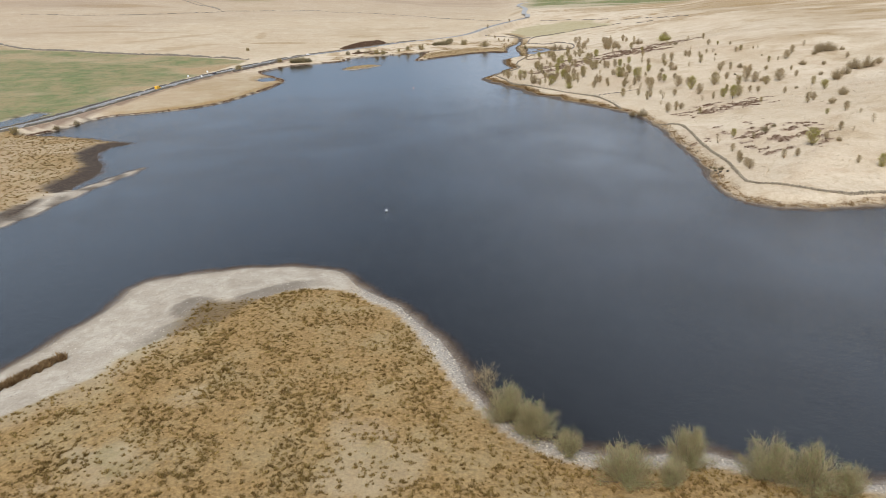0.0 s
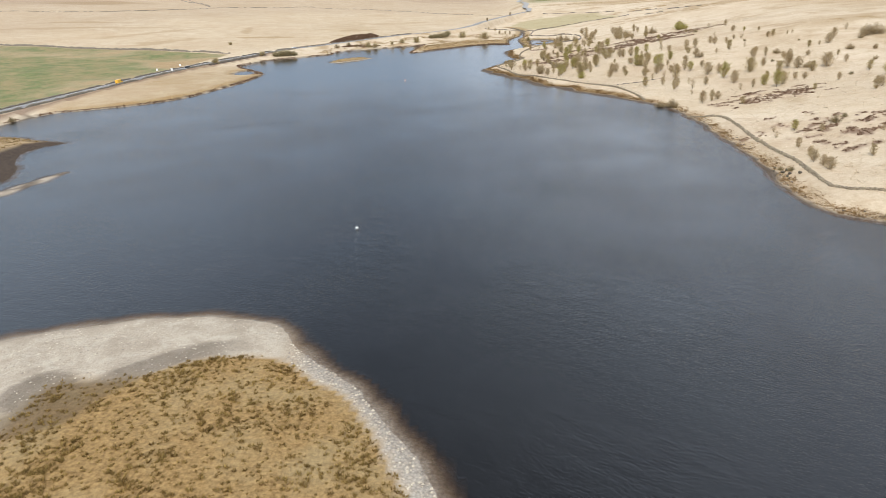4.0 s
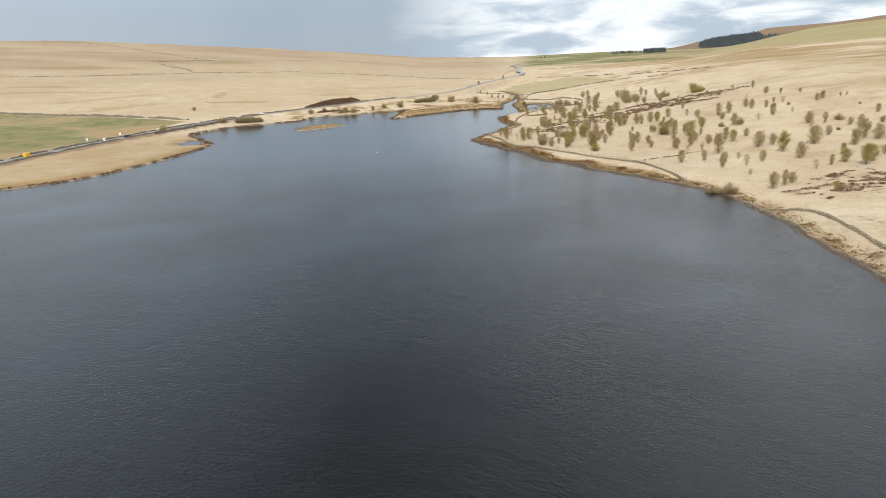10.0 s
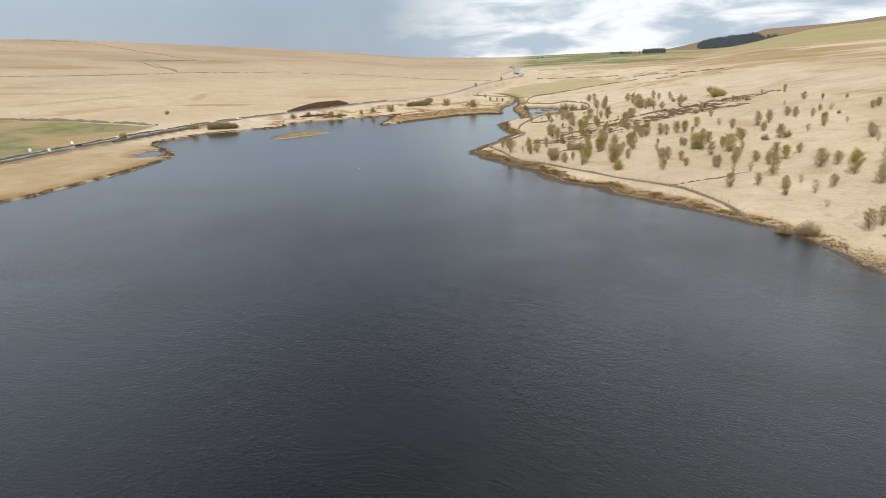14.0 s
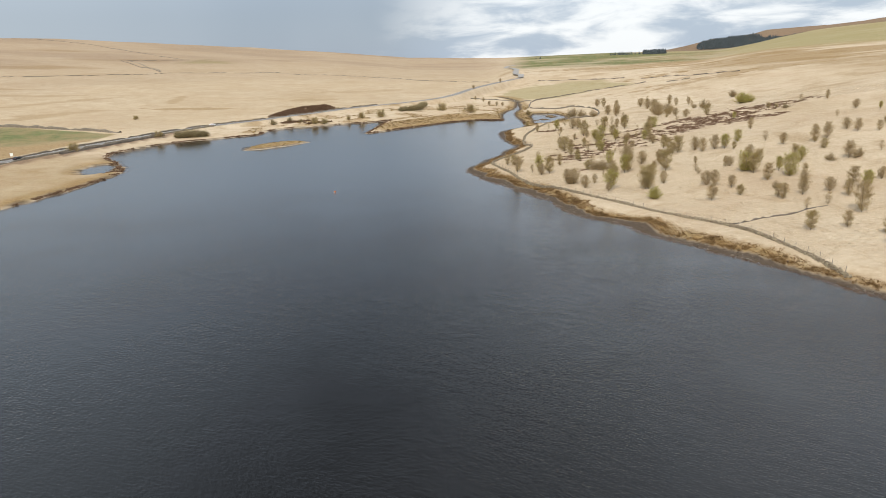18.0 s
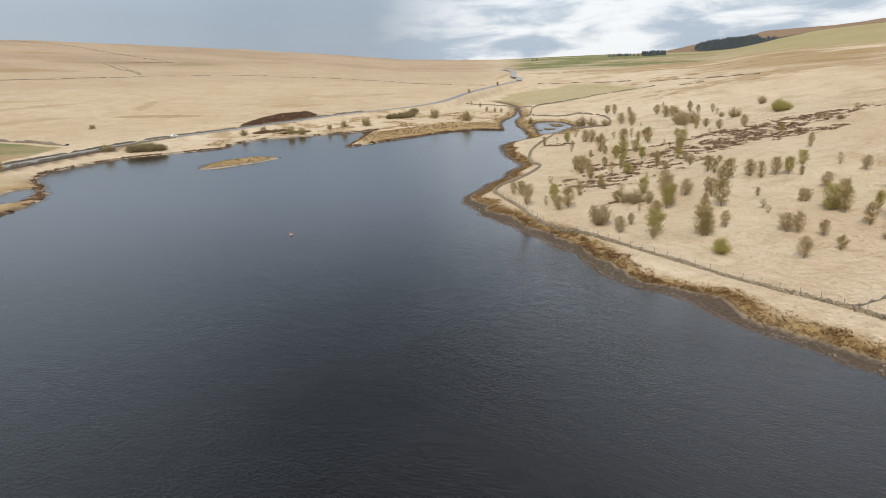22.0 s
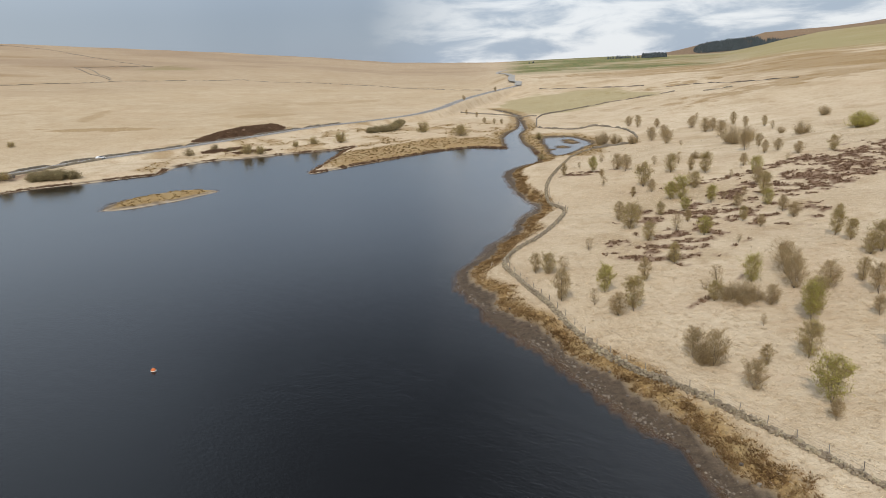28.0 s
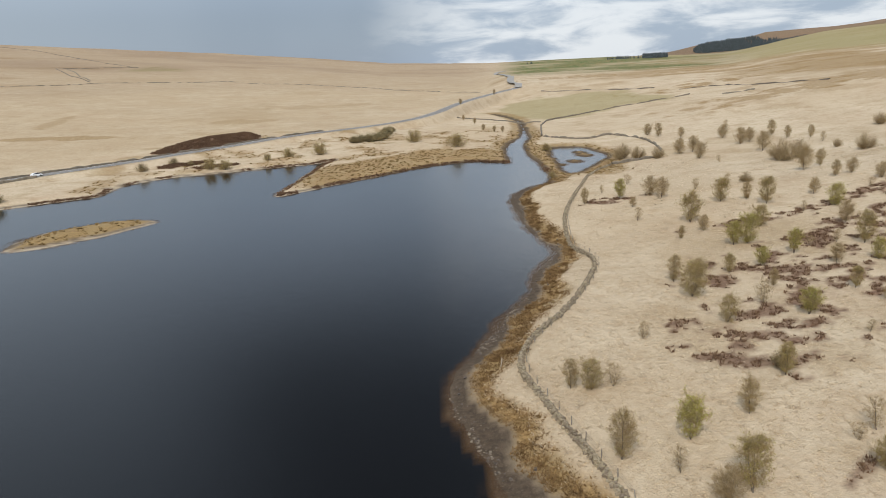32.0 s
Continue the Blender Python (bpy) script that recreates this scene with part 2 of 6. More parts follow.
def ground_height(x, y, sd=None):
    sd = shore(x, y) if sd is None else sd
    land = np.maximum(sd, 0)
    east = sstep(x, 0, 30) * sstep(y, 135, 160) * (1 - sstep(y, 590, 640) * (1 - sstep(x, 70, 120)))
    near = 1 - sstep(y, 128, 150)
    south = 1 - sstep(y, 250, 330)
    z_east = 0.30 * sstep(land, 0, 4) + (1.3 + 0.7 * south) * sstep(land, 3.5, 9) + (0.035 + 0.05 * south) * np.clip(land - 9, 0, 60) + 0.03 * np.clip(land - 69, 0, 120)
    z_near = 2.4 * (1 - np.exp(-land / 22))
    z_west = 0.5 * sstep(land, 0, 3) + 0.9 * sstep(land, 2.5, 8) + 0.03 * np.clip(land - 8, 0, 80) + 0.01 * np.clip(land - 88, 0, 150)
    # the east bank steepens away from the shore
    z_east = z_east + 0.055 * np.clip(land - 32, 0, 160) * (1 - sstep(land, 350, 1000)) + 2.6 * south * sstep(land, 10, 34)
    z = z_east * east + (z_near * near + z_west * (1 - near)) * (1 - east)
    z = z + 0.12 * fbm(x / 3.2, y / 3.2, 3) * sstep(land, 1, 8) + 0.9 * fbm(x / 45, y / 45, 3) * sstep(land, 12, 80)
    z = z + 1.6 * np.maximum(fbm(x / 13 + 7, y / 13, 3), 0) * sstep(x, -150, -120) * (1 - sstep(x, 30, 60)) * sstep(y, 600, 625) * (1 - sstep(y, 760, 800)) * sstep(land, 3, 12)
    # heathery brow above the road
    u, v = (x + 104) * 0.53 + (y - 730) * 0.85, -(x + 104) * 0.85 + (y - 730) * 0.53
    z = z + 4.5 * np.exp(-(u / 30) ** 4 - (v / 10) ** 2) * (land > 0)
    # far hills
    az = np.degrees(np.arctan2(x - 10, y - 400))
    top = 40.7 + (RIDGE + 150) * np.tan(np.radians(np.interp(az, RIDGE_AZ, RIDGE_EL))) - 9
    reach = np.clip(land - 70, 0, 6000) / (RIDGE - 70)
    p = 1.3 - 0.3 * sstep(az, 8, 25)
    hill = top * np.where(reach < 1, np.power(np.maximum(reach, 1e-6), p), 1 - 0.15 * np.clip(reach - 1, 0, 1.5))
    z = z + hill + 7 * fbm(x / 310, y / 310, 4) * sstep(land, 120, 700) * (1 - 0.7 * sstep(reach, 0.75, 1))
    back = (40.7 + 3000 * np.tan(np.radians(np.interp(az, BACK_AZ, BACK_EL)))) * sstep(land, 2150, 2850) * sstep(az, 10, 16)
    z = np.where(land > 2100, np.maximum(z, back), z)
    # road bank
    d, along = to_line(x, y, ROAD_C)
    z_road = road_height(along)
    z = np.where(sd > -3, z_road + (z - z_road) * sstep(d, 4.6, 4.6 + 6), z)
    bed = -0.16 * np.clip(-sd, 0, 8) - 0.05 * np.clip(-sd - 8, 0, 40)
    return np.where(sd < 0, bed, z)


def road_height(along):
    return 3.0 + np.interp(along, [0, 420, 620, 900, 1040], [0.0, 0.3, 3.0, 9.0, 11.5])

# ---------------- materials ----------------
def material(name):
    m = bpy.data.materials.new(name)
    m.use_nodes = True
    nt = m.node_tree
    bsdf = nt.nodes["Principled BSDF"]
    return m, nt, bsdf


class Nodes:
    """Short hand for a node tree."""

    def __init__(self, nt):
        self.nt = nt

    def node(self, kind, **inputs):
        n = self.nt.nodes.new(kind)
        for k, v in inputs.items():
            self.put(n.inputs[k.replace("_", " ")], v)
        return n

    def put(self, socket, v):
        if isinstance(v, bpy.types.NodeSocket):
            self.nt.links.new(v, socket)
        elif isinstance(v, tuple) and len(v) == 3 and socket.type == "RGBA":
            socket.default_value = (*v, 1)
        else:
            socket.default_value = v

    def coords(self, scale=(1, 1, 1)):
        geo = self.node("ShaderNodeNewGeometry")
        mp = self.node("ShaderNodeMapping", Vector=geo.outputs["Position"], Scale=scale)
        return mp.outputs[0]

    def noise(self, vec, scale, detail=4.0, rough=0.55, lo=0.35, hi=0.65, distortion=0.0):
        n = self.node("ShaderNodeTexNoise", Vector=vec, Scale=scale, Detail=detail, Roughness=rough, Distortion=distortion)
        r = self.node("ShaderNodeMapRange", Value=n.outputs["Fac"])
        r.inputs["From Min"].default_value, r.inputs["From Max"].default_value = lo, hi
        return r.outputs[0]

    def mix(self, fac, a, b, mode="MIX"):
        m = self.node("ShaderNodeMix")
        m.data_type, m.blend_type = "RGBA", mode
        self.put(m.inputs[0], fac), self.put(m.inputs[6], a), self.put(m.inputs[7], b)
        return m.outputs[2]

    def math(self, op, a, b=0.0):
        m = self.node("ShaderNodeMath")
        m.operation = op
        self.put(m.inputs[0], a), self.put(m.inputs[1], b)
        return m.outputs[0]

    def attr(self, name):
        a = self.node("ShaderNodeAttribute")
        a.attribute_name = name
        s = self.node("ShaderNodeSeparateColor", Color=a.outputs["Color"])
        return s.outputs[0], s.outputs[1], s.outputs[2], a.outputs["Alpha"]

    def bump(self, height, strength, distance):
        return self.node("ShaderNodeBump", Height=height, Strength=strength, Distance=distance).outputs[0]


def varied(name, dark, light, scale=3.0, rough=0.85, bump=0.3, dist=0.02, per="object", spread=0.25, metal=0.0, spec=0.3):
    """A surface of two tones at two scales, that differs a little from piece to piece."""
    m, nt, b = material(name)
    n = Nodes(nt)
    v = n.coords()
    fine, broad = n.noise(v, scale, 5, 0.6, 0.3, 0.7), n.noise(v, scale * 0.17, 3, 0.5, 0.3, 0.7)
    col = n.mix(fine, dark, light)
    col = n.mix(n.math("MULTIPLY", broad, 0.45), col, tuple(0.6 * a + 0.15 * c for a, c in zip(dark, light)))
    if per == "object":
        rnd = n.node("ShaderNodeObjectInfo").outputs["Random"]
    else:
        rnd = n.node("ShaderNodeNewGeometry").outputs["Random Per Island"]
    hsv = n.node("ShaderNodeHueSaturation", Color=col)
    n.put(hsv.inputs["Value"], n.math("ADD", n.math("MULTIPLY", rnd, 2 * spread), 1 - spread))
    n.put(hsv.inputs["Hue"], n.math("ADD", n.math("MULTIPLY", rnd, 0.02), 0.49))
    n.put(b.inputs["Base Color"], hsv.outputs[0])
    b.inputs["Roughness"].default_value, b.inputs["Metallic"].default_value = rough, metal
    b.inputs["Specular IOR Level"].default_value = spec
    if bump:
        n.put(b.inputs["Normal"], n.bump(fine, bump, dist))
    return m


STRAW_L, STRAW_D = (0.61, 0.49, 0.345), (0.43, 0.325, 0.21)


def ground_material():
    m, nt, b = material("moorland")
    n = Nodes(nt)
    v = n.coords()
    sand, green, brown, heather = n.attr("zone")
    mud, gravel, scorch, olive = n.attr("zone_b")
    tuft = n.noise(v, 0.9, 6, 0.65, 0.32, 0.68)
    grain = n.noise(v, 4.0, 4, 0.6, 0.3, 0.7)
    patch = n.noise(v, 0.055, 5, 0.6, 0.35, 0.68, 0.4)
    wide = n.noise(v, 0.011, 5, 0.6, 0.38, 0.66, 0.6)
    straw = n.mix(tuft, STRAW_D, STRAW_L)
    straw = n.mix(n.math("MULTIPLY", grain, 0.35), straw, (0.37, 0.285, 0.185))
    straw = n.mix(n.math("MULTIPLY", patch, 0.45), straw, (0.72, 0.61, 0.45))
    mottle = n.noise(v, 0.17, 6, 0.7, 0.5, 0.72, 0.5)
    straw = n.mix(n.math("MULTIPLY", mottle, 0.75), straw, (0.38, 0.27, 0.16))
    straw = n.mix(n.math("MULTIPLY", wide, 0.55), straw, (0.47, 0.35, 0.22))
    pinkish = n.noise(v, 0.033, 6, 0.7, 0.5, 0.68, 0.8)
    straw = n.mix(n.math("MULTIPLY", pinkish, 0.4), straw, (0.44, 0.31, 0.20))
    rust = n.mix(tuft, (0.20, 0.125, 0.05), (0.40, 0.27, 0.13))
    col = n.mix(scorch, straw, rust)
    grass = n.mix(n.noise(v, 0.25, 5, 0.65, 0.3, 0.7), (0.055, 0.09, 0.022), (0.125, 0.175, 0.05))
    grass = n.mix(n.math("MULTIPLY", n.noise(v, 0.06, 6, 0.75, 0.42, 0.58, 0.4), 0.85), grass, (0.25, 0.19, 0.085))
    grass = n.mix(n.math("MULTIPLY", n.noise(v, 0.55, 5, 0.7, 0.52, 0.66), 0.6), grass, (0.16, 0.105, 0.045))
    col = n.mix(green, col, grass)
    olv = n.mix(tuft, (0.24, 0.20, 0.085), (0.36, 0.30, 0.14))
    col = n.mix(olive, col, olv)
    rush = n.mix(n.noise(v, 1.9, 6, 0.7, 0.32, 0.68), (0.16, 0.092, 0.033), (0.39, 0.25, 0.10))
    rush = n.mix(n.math("MULTIPLY", n.noise(v, 0.11, 4, 0.6, 0.45, 0.7), 0.4), rush, (0.36, 0.29, 0.155))
    col = n.mix(brown, col, rush)
    heath = n.mix(n.noise(v, 2.2, 5, 0.6, 0.3, 0.7), (0.12, 0.072, 0.046), (0.29, 0.185, 0.12))
    col = n.mix(heather, col, heath)
    shingle = n.mix(n.noise(v, 3.5, 6, 0.7, 0.3, 0.7), (0.31, 0.25, 0.18), (0.49, 0.41, 0.31))
    shingle = n.mix(n.math("MULTIPLY", n.noise(v, 0.22, 4, 0.6, 0.4, 0.7), 0.6), shingle, (0.27, 0.215, 0.155))
    shingle = n.mix(n.math("MULTIPLY", n.noise(n.coords((1, 1, 1)), 0.25, 5, 0.7, 0.48, 0.64, 0.8), 0.5), shingle, (0.54, 0.465, 0.36))
    col = n.mix(sand, col, shingle)
    peb = n.node("ShaderNodeTexVoronoi", Vector=v, Scale=2.6)
    stones = n.mix(peb.outputs["Distance"], (0.47, 0.41, 0.33), (0.22, 0.185, 0.145))
    col = n.mix(gravel, col, stones)
    wet = n.mix(n.noise(v, 1.2, 5, 0.6, 0.3, 0.7), (0.034, 0.023, 0.015), (0.09, 0.062, 0.042))
    wet = n.mix(n.math("MULTIPLY", n.noise(v, 5.0, 4, 0.7, 0.55, 0.7), 0.6), wet, (0.19, 0.15, 0.11))
    col = n.mix(mud, col, wet)
    n.put(b.inputs["Base Color"], col)
    b.inputs["Roughness"].default_value = 0.95
    b.inputs["Specular IOR Level"].default_value = 0.15
    n.put(b.inputs["Normal"], n.bump(n.math("ADD", tuft, n.math("MULTIPLY", grain, 0.4)), 0.55, 0.30))
    return m


def water_material():
    m, nt, b = material("water")
    n = Nodes(nt)
    shallow, exposed, _, _ = n.attr("depth")
    turned = n.node("ShaderNodeMapping", Vector=n.coords(), Rotation=(0, 0, radians(38)))
    v = n.node("ShaderNodeMapping", Vector=turned.outputs[0], Scale=(1.0, 2.4, 1.0)).outputs[0]
    rip = n.node("ShaderNodeTexNoise", Vector=v, Scale=1.4, Detail=3.0, Roughness=0.6, Distortion=0.25)
    swell = n.node("ShaderNodeTexNoise", Vector=v, Scale=0.25, Detail=2.0, Roughness=0.5)
    gust = n.noise(n.coords(), 0.03, 5, 0.6, 0.30, 0.75, 0.25)
    wind = n.math("MULTIPLY", n.math("ADD", n.math("MULTIPLY", gust, 0.6), 0.4), n.math("ADD", n.math("MULTIPLY", exposed, 0.85), 0.15))
    h = n.math("ADD", rip.outputs["Fac"], n.math("MULTIPLY", swell.outputs["Fac"], 0.8))
    bump = n.node("ShaderNodeBump", Height=h, Distance=0.22)
    n.put(bump.inputs["Strength"], n.math("ADD", n.math("MULTIPLY", wind, 0.66), 0.02))
    n.put(b.inputs["Normal"], bump.outputs[0])
    # wind-exposed water has a lighter base colour, in place of brighter reflected sky
    deep = n.mix(exposed, (0.003, 0.0031, 0.0036), (0.007, 0.0066, 0.0064))
    n.put(b.inputs["Base Color"], n.mix(shallow, deep, (0.13, 0.066, 0.024)))
    n.put(b.inputs["Roughness"], n.math("ADD", n.math("MULTIPLY", wind, 0.04), 0.12))
    b.inputs["IOR"].default_value = 1.333
    n.put(b.inputs["Alpha"], n.math("SUBTRACT", 1.0, n.math("MULTIPLY", shallow, 0.75)))
    return m


GROUND, WATER = ground_material(), water_material()


# ---------------- ground and water ----------------
def steps(*spans):
    """Grid lines: spans of (from, to, spacing)."""
    out = []
    for a, b, s in spans:
        out += list(np.arange(a, b - s * 0.5, s))
    return out


def outwards(start, sign, first, reach, grow=1.16):
    out, step, at = [], first, start
    while abs(at - start) < reach:
        at += sign * step
        step *= grow
        out.append(at)
    return out


GX = outwards(-260, -1, 4, 4300, 1.09)[::-1] + steps((-260, -80, 2.6), (-80, 130, 1.1), (130, 260, 2.0)) + outwards(258, 1, 3, 4300, 1.09)
GY = outwards(30, -1, 3, 1500, 1.25)[::-1] + steps((30, 130, 1.1), (130, 330, 1.5), (330, 640, 1.1), (640, 800, 2.0), (800, 1000, 3.5)) + outwards(998, 1, 4, 3700, 1.05)
GX, GY = np.array(sorted(GX)), np.array(sorted(GY))
XX, YY = np.meshgrid(GX, GY)
PX, PY = XX.ravel(), YY.ravel()
SD = shore(PX, PY)
PZ = ground_height(PX, PY, SD)


def bilinear(grid, x, y):
    x, y = np.asarray(x, float), np.asarray(y, float)
    g = grid.reshape(len(GY), len(GX))
    i, j = np.clip(np.searchsorted(GX, x) - 1, 0, len(GX) - 2), np.clip(np.searchsorted(GY, y) - 1, 0, len(GY) - 2)
    u, v = (x - GX[i]) / (GX[i + 1] - GX[i]), (y - GY[j]) / (GY[j + 1] - GY[j])
    return (g[j, i] * (1 - u) + g[j, i + 1] * u) * (1 - v) + (g[j + 1, i] * (1 - u) + g[j + 1, i + 1] * u) * v


def surface(x, y):
    """Height of the built ground."""
    return bilinear(PZ, x, y)


def edge(x, y):
    """Distance from the water's edge, positive on land."""
    return bilinear(SD, x, y)


def grid_mesh(name, px, py, pz, keep=None):
    nx, ny = len(GX), len(GY)
    i = np.arange((nx - 1) * (ny - 1))
    r, c = i // (nx - 1), i % (nx - 1)
    a = r * nx + c
    quads = np.stack([a, a + 1, a + nx + 1, a + nx], 1)
    index = np.arange(nx * ny)
    if keep is not None:
        quads = quads[keep[quads].any(1)]
        index, inv = np.unique(quads, return_inverse=True)
        quads = inv.reshape(-1, 4)
    me = bpy.data.meshes.new(name)
    me.vertices.add(len(index))
    me.vertices.foreach_set("co", np.stack([px[index], py[index], pz[index]], 1).astype(np.float32).ravel())
    me.loops.add(quads.size)
    me.loops.foreach_set("vertex_index", quads.astype(np.int32).ravel())
    me.polygons.add(len(quads))
    me.polygons.foreach_set("loop_start", np.arange(0, quads.size, 4, dtype=np.int32))
    me.polygons.foreach_set("use_smooth", np.ones(len(quads), bool))
    me.update(calc_edges=True)
    return me, index


def paint(me, name, *channels):
    at = me.color_attributes.new(name, "FLOAT_COLOR", "POINT")
    data = np.stack([np.clip(c, 0, 1) for c in channels], 1).astype(np.float32)
    at.data.foreach_set("color", data.ravel())


def blob(x, y, cx, cy, rx, ry, turn=0.0, ragged=0.35, size=6.0):
    """A patch with a ragged edge: 1 inside, 0 outside."""
    c, s = math.cos(radians(turn)), math.sin(radians(turn))
    d = np.hypot(((x - cx) * c + (y - cy) * s) / rx, (-(x - cx) * s + (y - cy) * c) / ry)
    out = np.zeros(d.shape)
    k = d < 1.15 + ragged
    out[k] = sstep(1 - d[k] + ragged * fbm(x[k] / size, y[k] / size, 4), -0.08, 0.12)
    return out


MOOR_MARKS = [(-252, 850, 48, 5, 102, 0.6), (-205, 765, 42, 10, 8, 0.8), (-141, 935, 26, 85, 8, 0.4), (-120, 840, 22, 14, 20, 0.6), (-640, 1640, 30, 130, -35, 0.6), (-900, 1790, 120, 18, 14, 0.8),
              (-355, 800, 80, 9, 60, 0.6), (-300, 715, 40, 12, 60, 0.6), (-450, 860, 90, 12, 12, 0.6), (-500, 935, 60, 10, 5, 0.7), (-650, 1320, 70, 60, 40, 0.7), (-90, 1000, 60, 20, 30, 0.5),
              (330, 800, 150, 30, 12, 0.7), (420, 950, 200, 30, 8, 0.8), (300, 1180, 180, 40, 5, 0.7), (520, 1250, 200, 60, -5, 0.8)]
FIELD = [(-215, 335), (-207, 470), (-198, 612), (-288, 646), (-382, 666), (-450, 680), (-503, 720), (-640, 760), (-700, 420), (-300, 330)]


def zones(x, y, sd, z):
    land = np.maximum(sd, 0)
    near = 1 - sstep(y, 128, 150)
    east = sstep(x, 5, 14) * sstep(y, 140, 155) * (1 - sstep(y, 600, 625) * (1 - sstep(x, 85, 95)))
    west = (1 - near) * (1 - east)
    az = np.degrees(np.arctan2(x - 10, y - 400))
    rough = fbm(x / 9, y / 9, 4)
    # near point: wide shingle to the north and west, a strip of pebbles on the east
    veg = np.full(x.shape, 50.0)
    k = y < 152
    veg[k] = signed(x[k], y[k], VEG_C)
    bare = near * (1 - sstep(veg + 1.1 * rough, -0.5, 0.5)) * (1 - sstep(land + 3 * rough, 17, 22))
    sand = bare * (1 - sstep(x, -27, -22))
    gravel = bare * sstep(x, -27, -20)
    rim = near * (1 - sstep(land + 0.8 * rough, 0.5, 1.8)) * 0.2
    brown = near * (1 - np.clip(sand + gravel, 0, 1))
    pale_n = near * sstep(fbm(x / 7 + 2, y / 7, 4), -0.05, 0.3) * blob(x, y, -30, 58, 26, 16, 20, 0.6, 9) * 0.5
    pale_n = np.maximum(pale_n, near * 0.6 * (1 - sstep(veg + 2.5 * rough, 1, 7)) * (1 - sstep(x, -58, -48)))
    brown = np.clip(brown - 0.75 * pale_n, 0, 1)
    green = 0.6 * pale_n + near * 0.4 * sstep(fbm(x / 5 + 11, y / 5, 3), 0.05, 0.35) * (blob(x, y, -28, 60, 24, 15, 20, 0.5, 6) + blob(x, y, -59, 74, 9, 3, 40, 0.6, 4))
    # east bank: wet stones, then rushes up to the wall, then pale grass
    strip = np.interp(y, [290, 345, 380, 470, 520], [1.2, 2.6, 3.6, 3.4, 2.2]) * (1.0 + 0.9 * fbm(x / 17, y / 17, 3))
    mud = east * (1 - sstep(land + 1.5 * rough, strip - 0.4, strip + 1.0)) * 0.95 + near * 0.55 * blob(x, y, -51.5, 101.5, 8, 5, -40, 0.3, 4) * (veg < 0.5)
    gravel = gravel + east * 0.25 * (1 - sstep(land, 0.5, 2.0))
    inner = near * sstep(veg + 1.0 * rough, -5.5, -4.5) * (1 - sstep(veg, -0.5, 0.5)) * sstep(x, -60, -55) * (1 - sstep(x, -36, -29))
    mud = np.maximum(np.maximum(mud, rim), 0.5 * inner)
    rushes = east * sstep(land + 1.2 * rough, strip - 0.4, strip + 1.0) * (1 - sstep(land + 2.0 * rough, strip + 2.4, strip + 5.0))
    brown = np.maximum(brown, 0.95 * rushes * (0.4 + 0.6 * sstep(y, 285, 340)))
    # west: brown marsh, sandy edges
    marsh = sstep(x, -330, -300) * (1 - sstep(x, -140, -130)) * sstep(y, 130, 160) * (1 - sstep(y, 288, 294)) * (0.75 + 0.25 * sstep(fbm(x / 14, y / 14, 4), -0.3, 0.3))
    spit_w = west * (x < -120) * sstep(x, -206, -196) * sstep(y, 335, 350) * (1 - sstep(y, 510, 530)) * (0.55 + 0.25 * sstep(fbm(x / 25, y / 25, 4), -0.2, 0.4) + 0.4 * (1 - sstep(land + 2 * rough, 4, 9)))
    delta = blob(x, y, 5, 645, 55, 26, 35, 0.25, 14) + blob(x, y, 54, 648, 14, 55, 0, 0.2, 12) + blob(x, y, 71, 640, 15, 46, 0, 0.2, 12)
    brown = np.maximum(brown, np.clip(0.9 * marsh + 0.8 * spit_w + 0.8 * np.clip(delta, 0, 1), 0, 0.9))
    bank = west * sstep(x, -150, -130) * (1 - sstep(x, 40, 60)) * sstep(y, 595, 615) * (1 - sstep(y, 760, 800)) * sstep(land, 2, 5)
    brown = np.maximum(brown, 0.6 * bank * sstep(fbm(x / 9 + 5, y / 9, 4), 0.0, 0.35))
    isle = blob(x, y, -84, 548, 26, 22, 30, 0.0)
    wet_banks = sstep(y, 590, 620) * sstep(x, -30, 0)
    sand = np.maximum(sand, west * (1 - sstep(land + 1.0 * rough, 0.8, 2.0)) * 0.7 * (1 - wet_banks))
    mud = np.maximum(mud, wet_banks * (1 - sstep(land + 0.8 * rough, 0.8, 1.8)) * 0.9)
    brown = np.maximum(brown, 0.7 * wet_banks * (1 - sstep(land + 2.0 * rough, 5, 9)))
    sand = np.maximum(sand, (x > np.interp(y, [150, 190, 226], [-140, -130.5, -124])) * (x < -112) * sstep(y, 140, 150) * (1 - sstep(y, 228, 232)))
    mud = np.maximum(mud, west * sstep(land + 0.8 * rough, 0.6, 1.3) * (1 - sstep(land + 1.2 * rough, 1.6, 3.0)) * 0.75)
    verge = (to_line(x, y, ROAD_C)[0] > 4.3) & (to_line(x, y, ROAD_C)[0] < 8.5 + 1.5 * rough) & (y < 612) & (y > 295) & (x > np.interp(y, [290, 319, 380, 451, 515, 567, 622], [-218, -209, -205, -199, -190, -178, -161]))
    heath_verge = 0.8 * verge
    mud = np.maximum(mud, (x < -131) * (x > -168) * (1 - sstep(y, 268, 274)) * sstep(y, 150, 170) * (1 - sstep(land + 3 * rough, 6, 9)))
    brown = np.maximum(brown, isle * sstep(land, 1.2, 2.4) * 0.8)
    island_grass = isle * sstep(land + rough, 2.0, 3.2)
    # fields
    d_road, along = to_line(x, y, ROAD_C)
    meadow = inside(x, y, FIELD) * sstep(d_road, 5, 8)
    lush = 0.9 * sstep(fbm(x / 60, y / 60, 3) + 0.75 - 0.2 * sstep(y, 500, 640) - 0.35 * (1 - sstep(d_road, 20, 60)), 0.0, 0.5)
    green = np.maximum(green, 0.92 * meadow * lush)
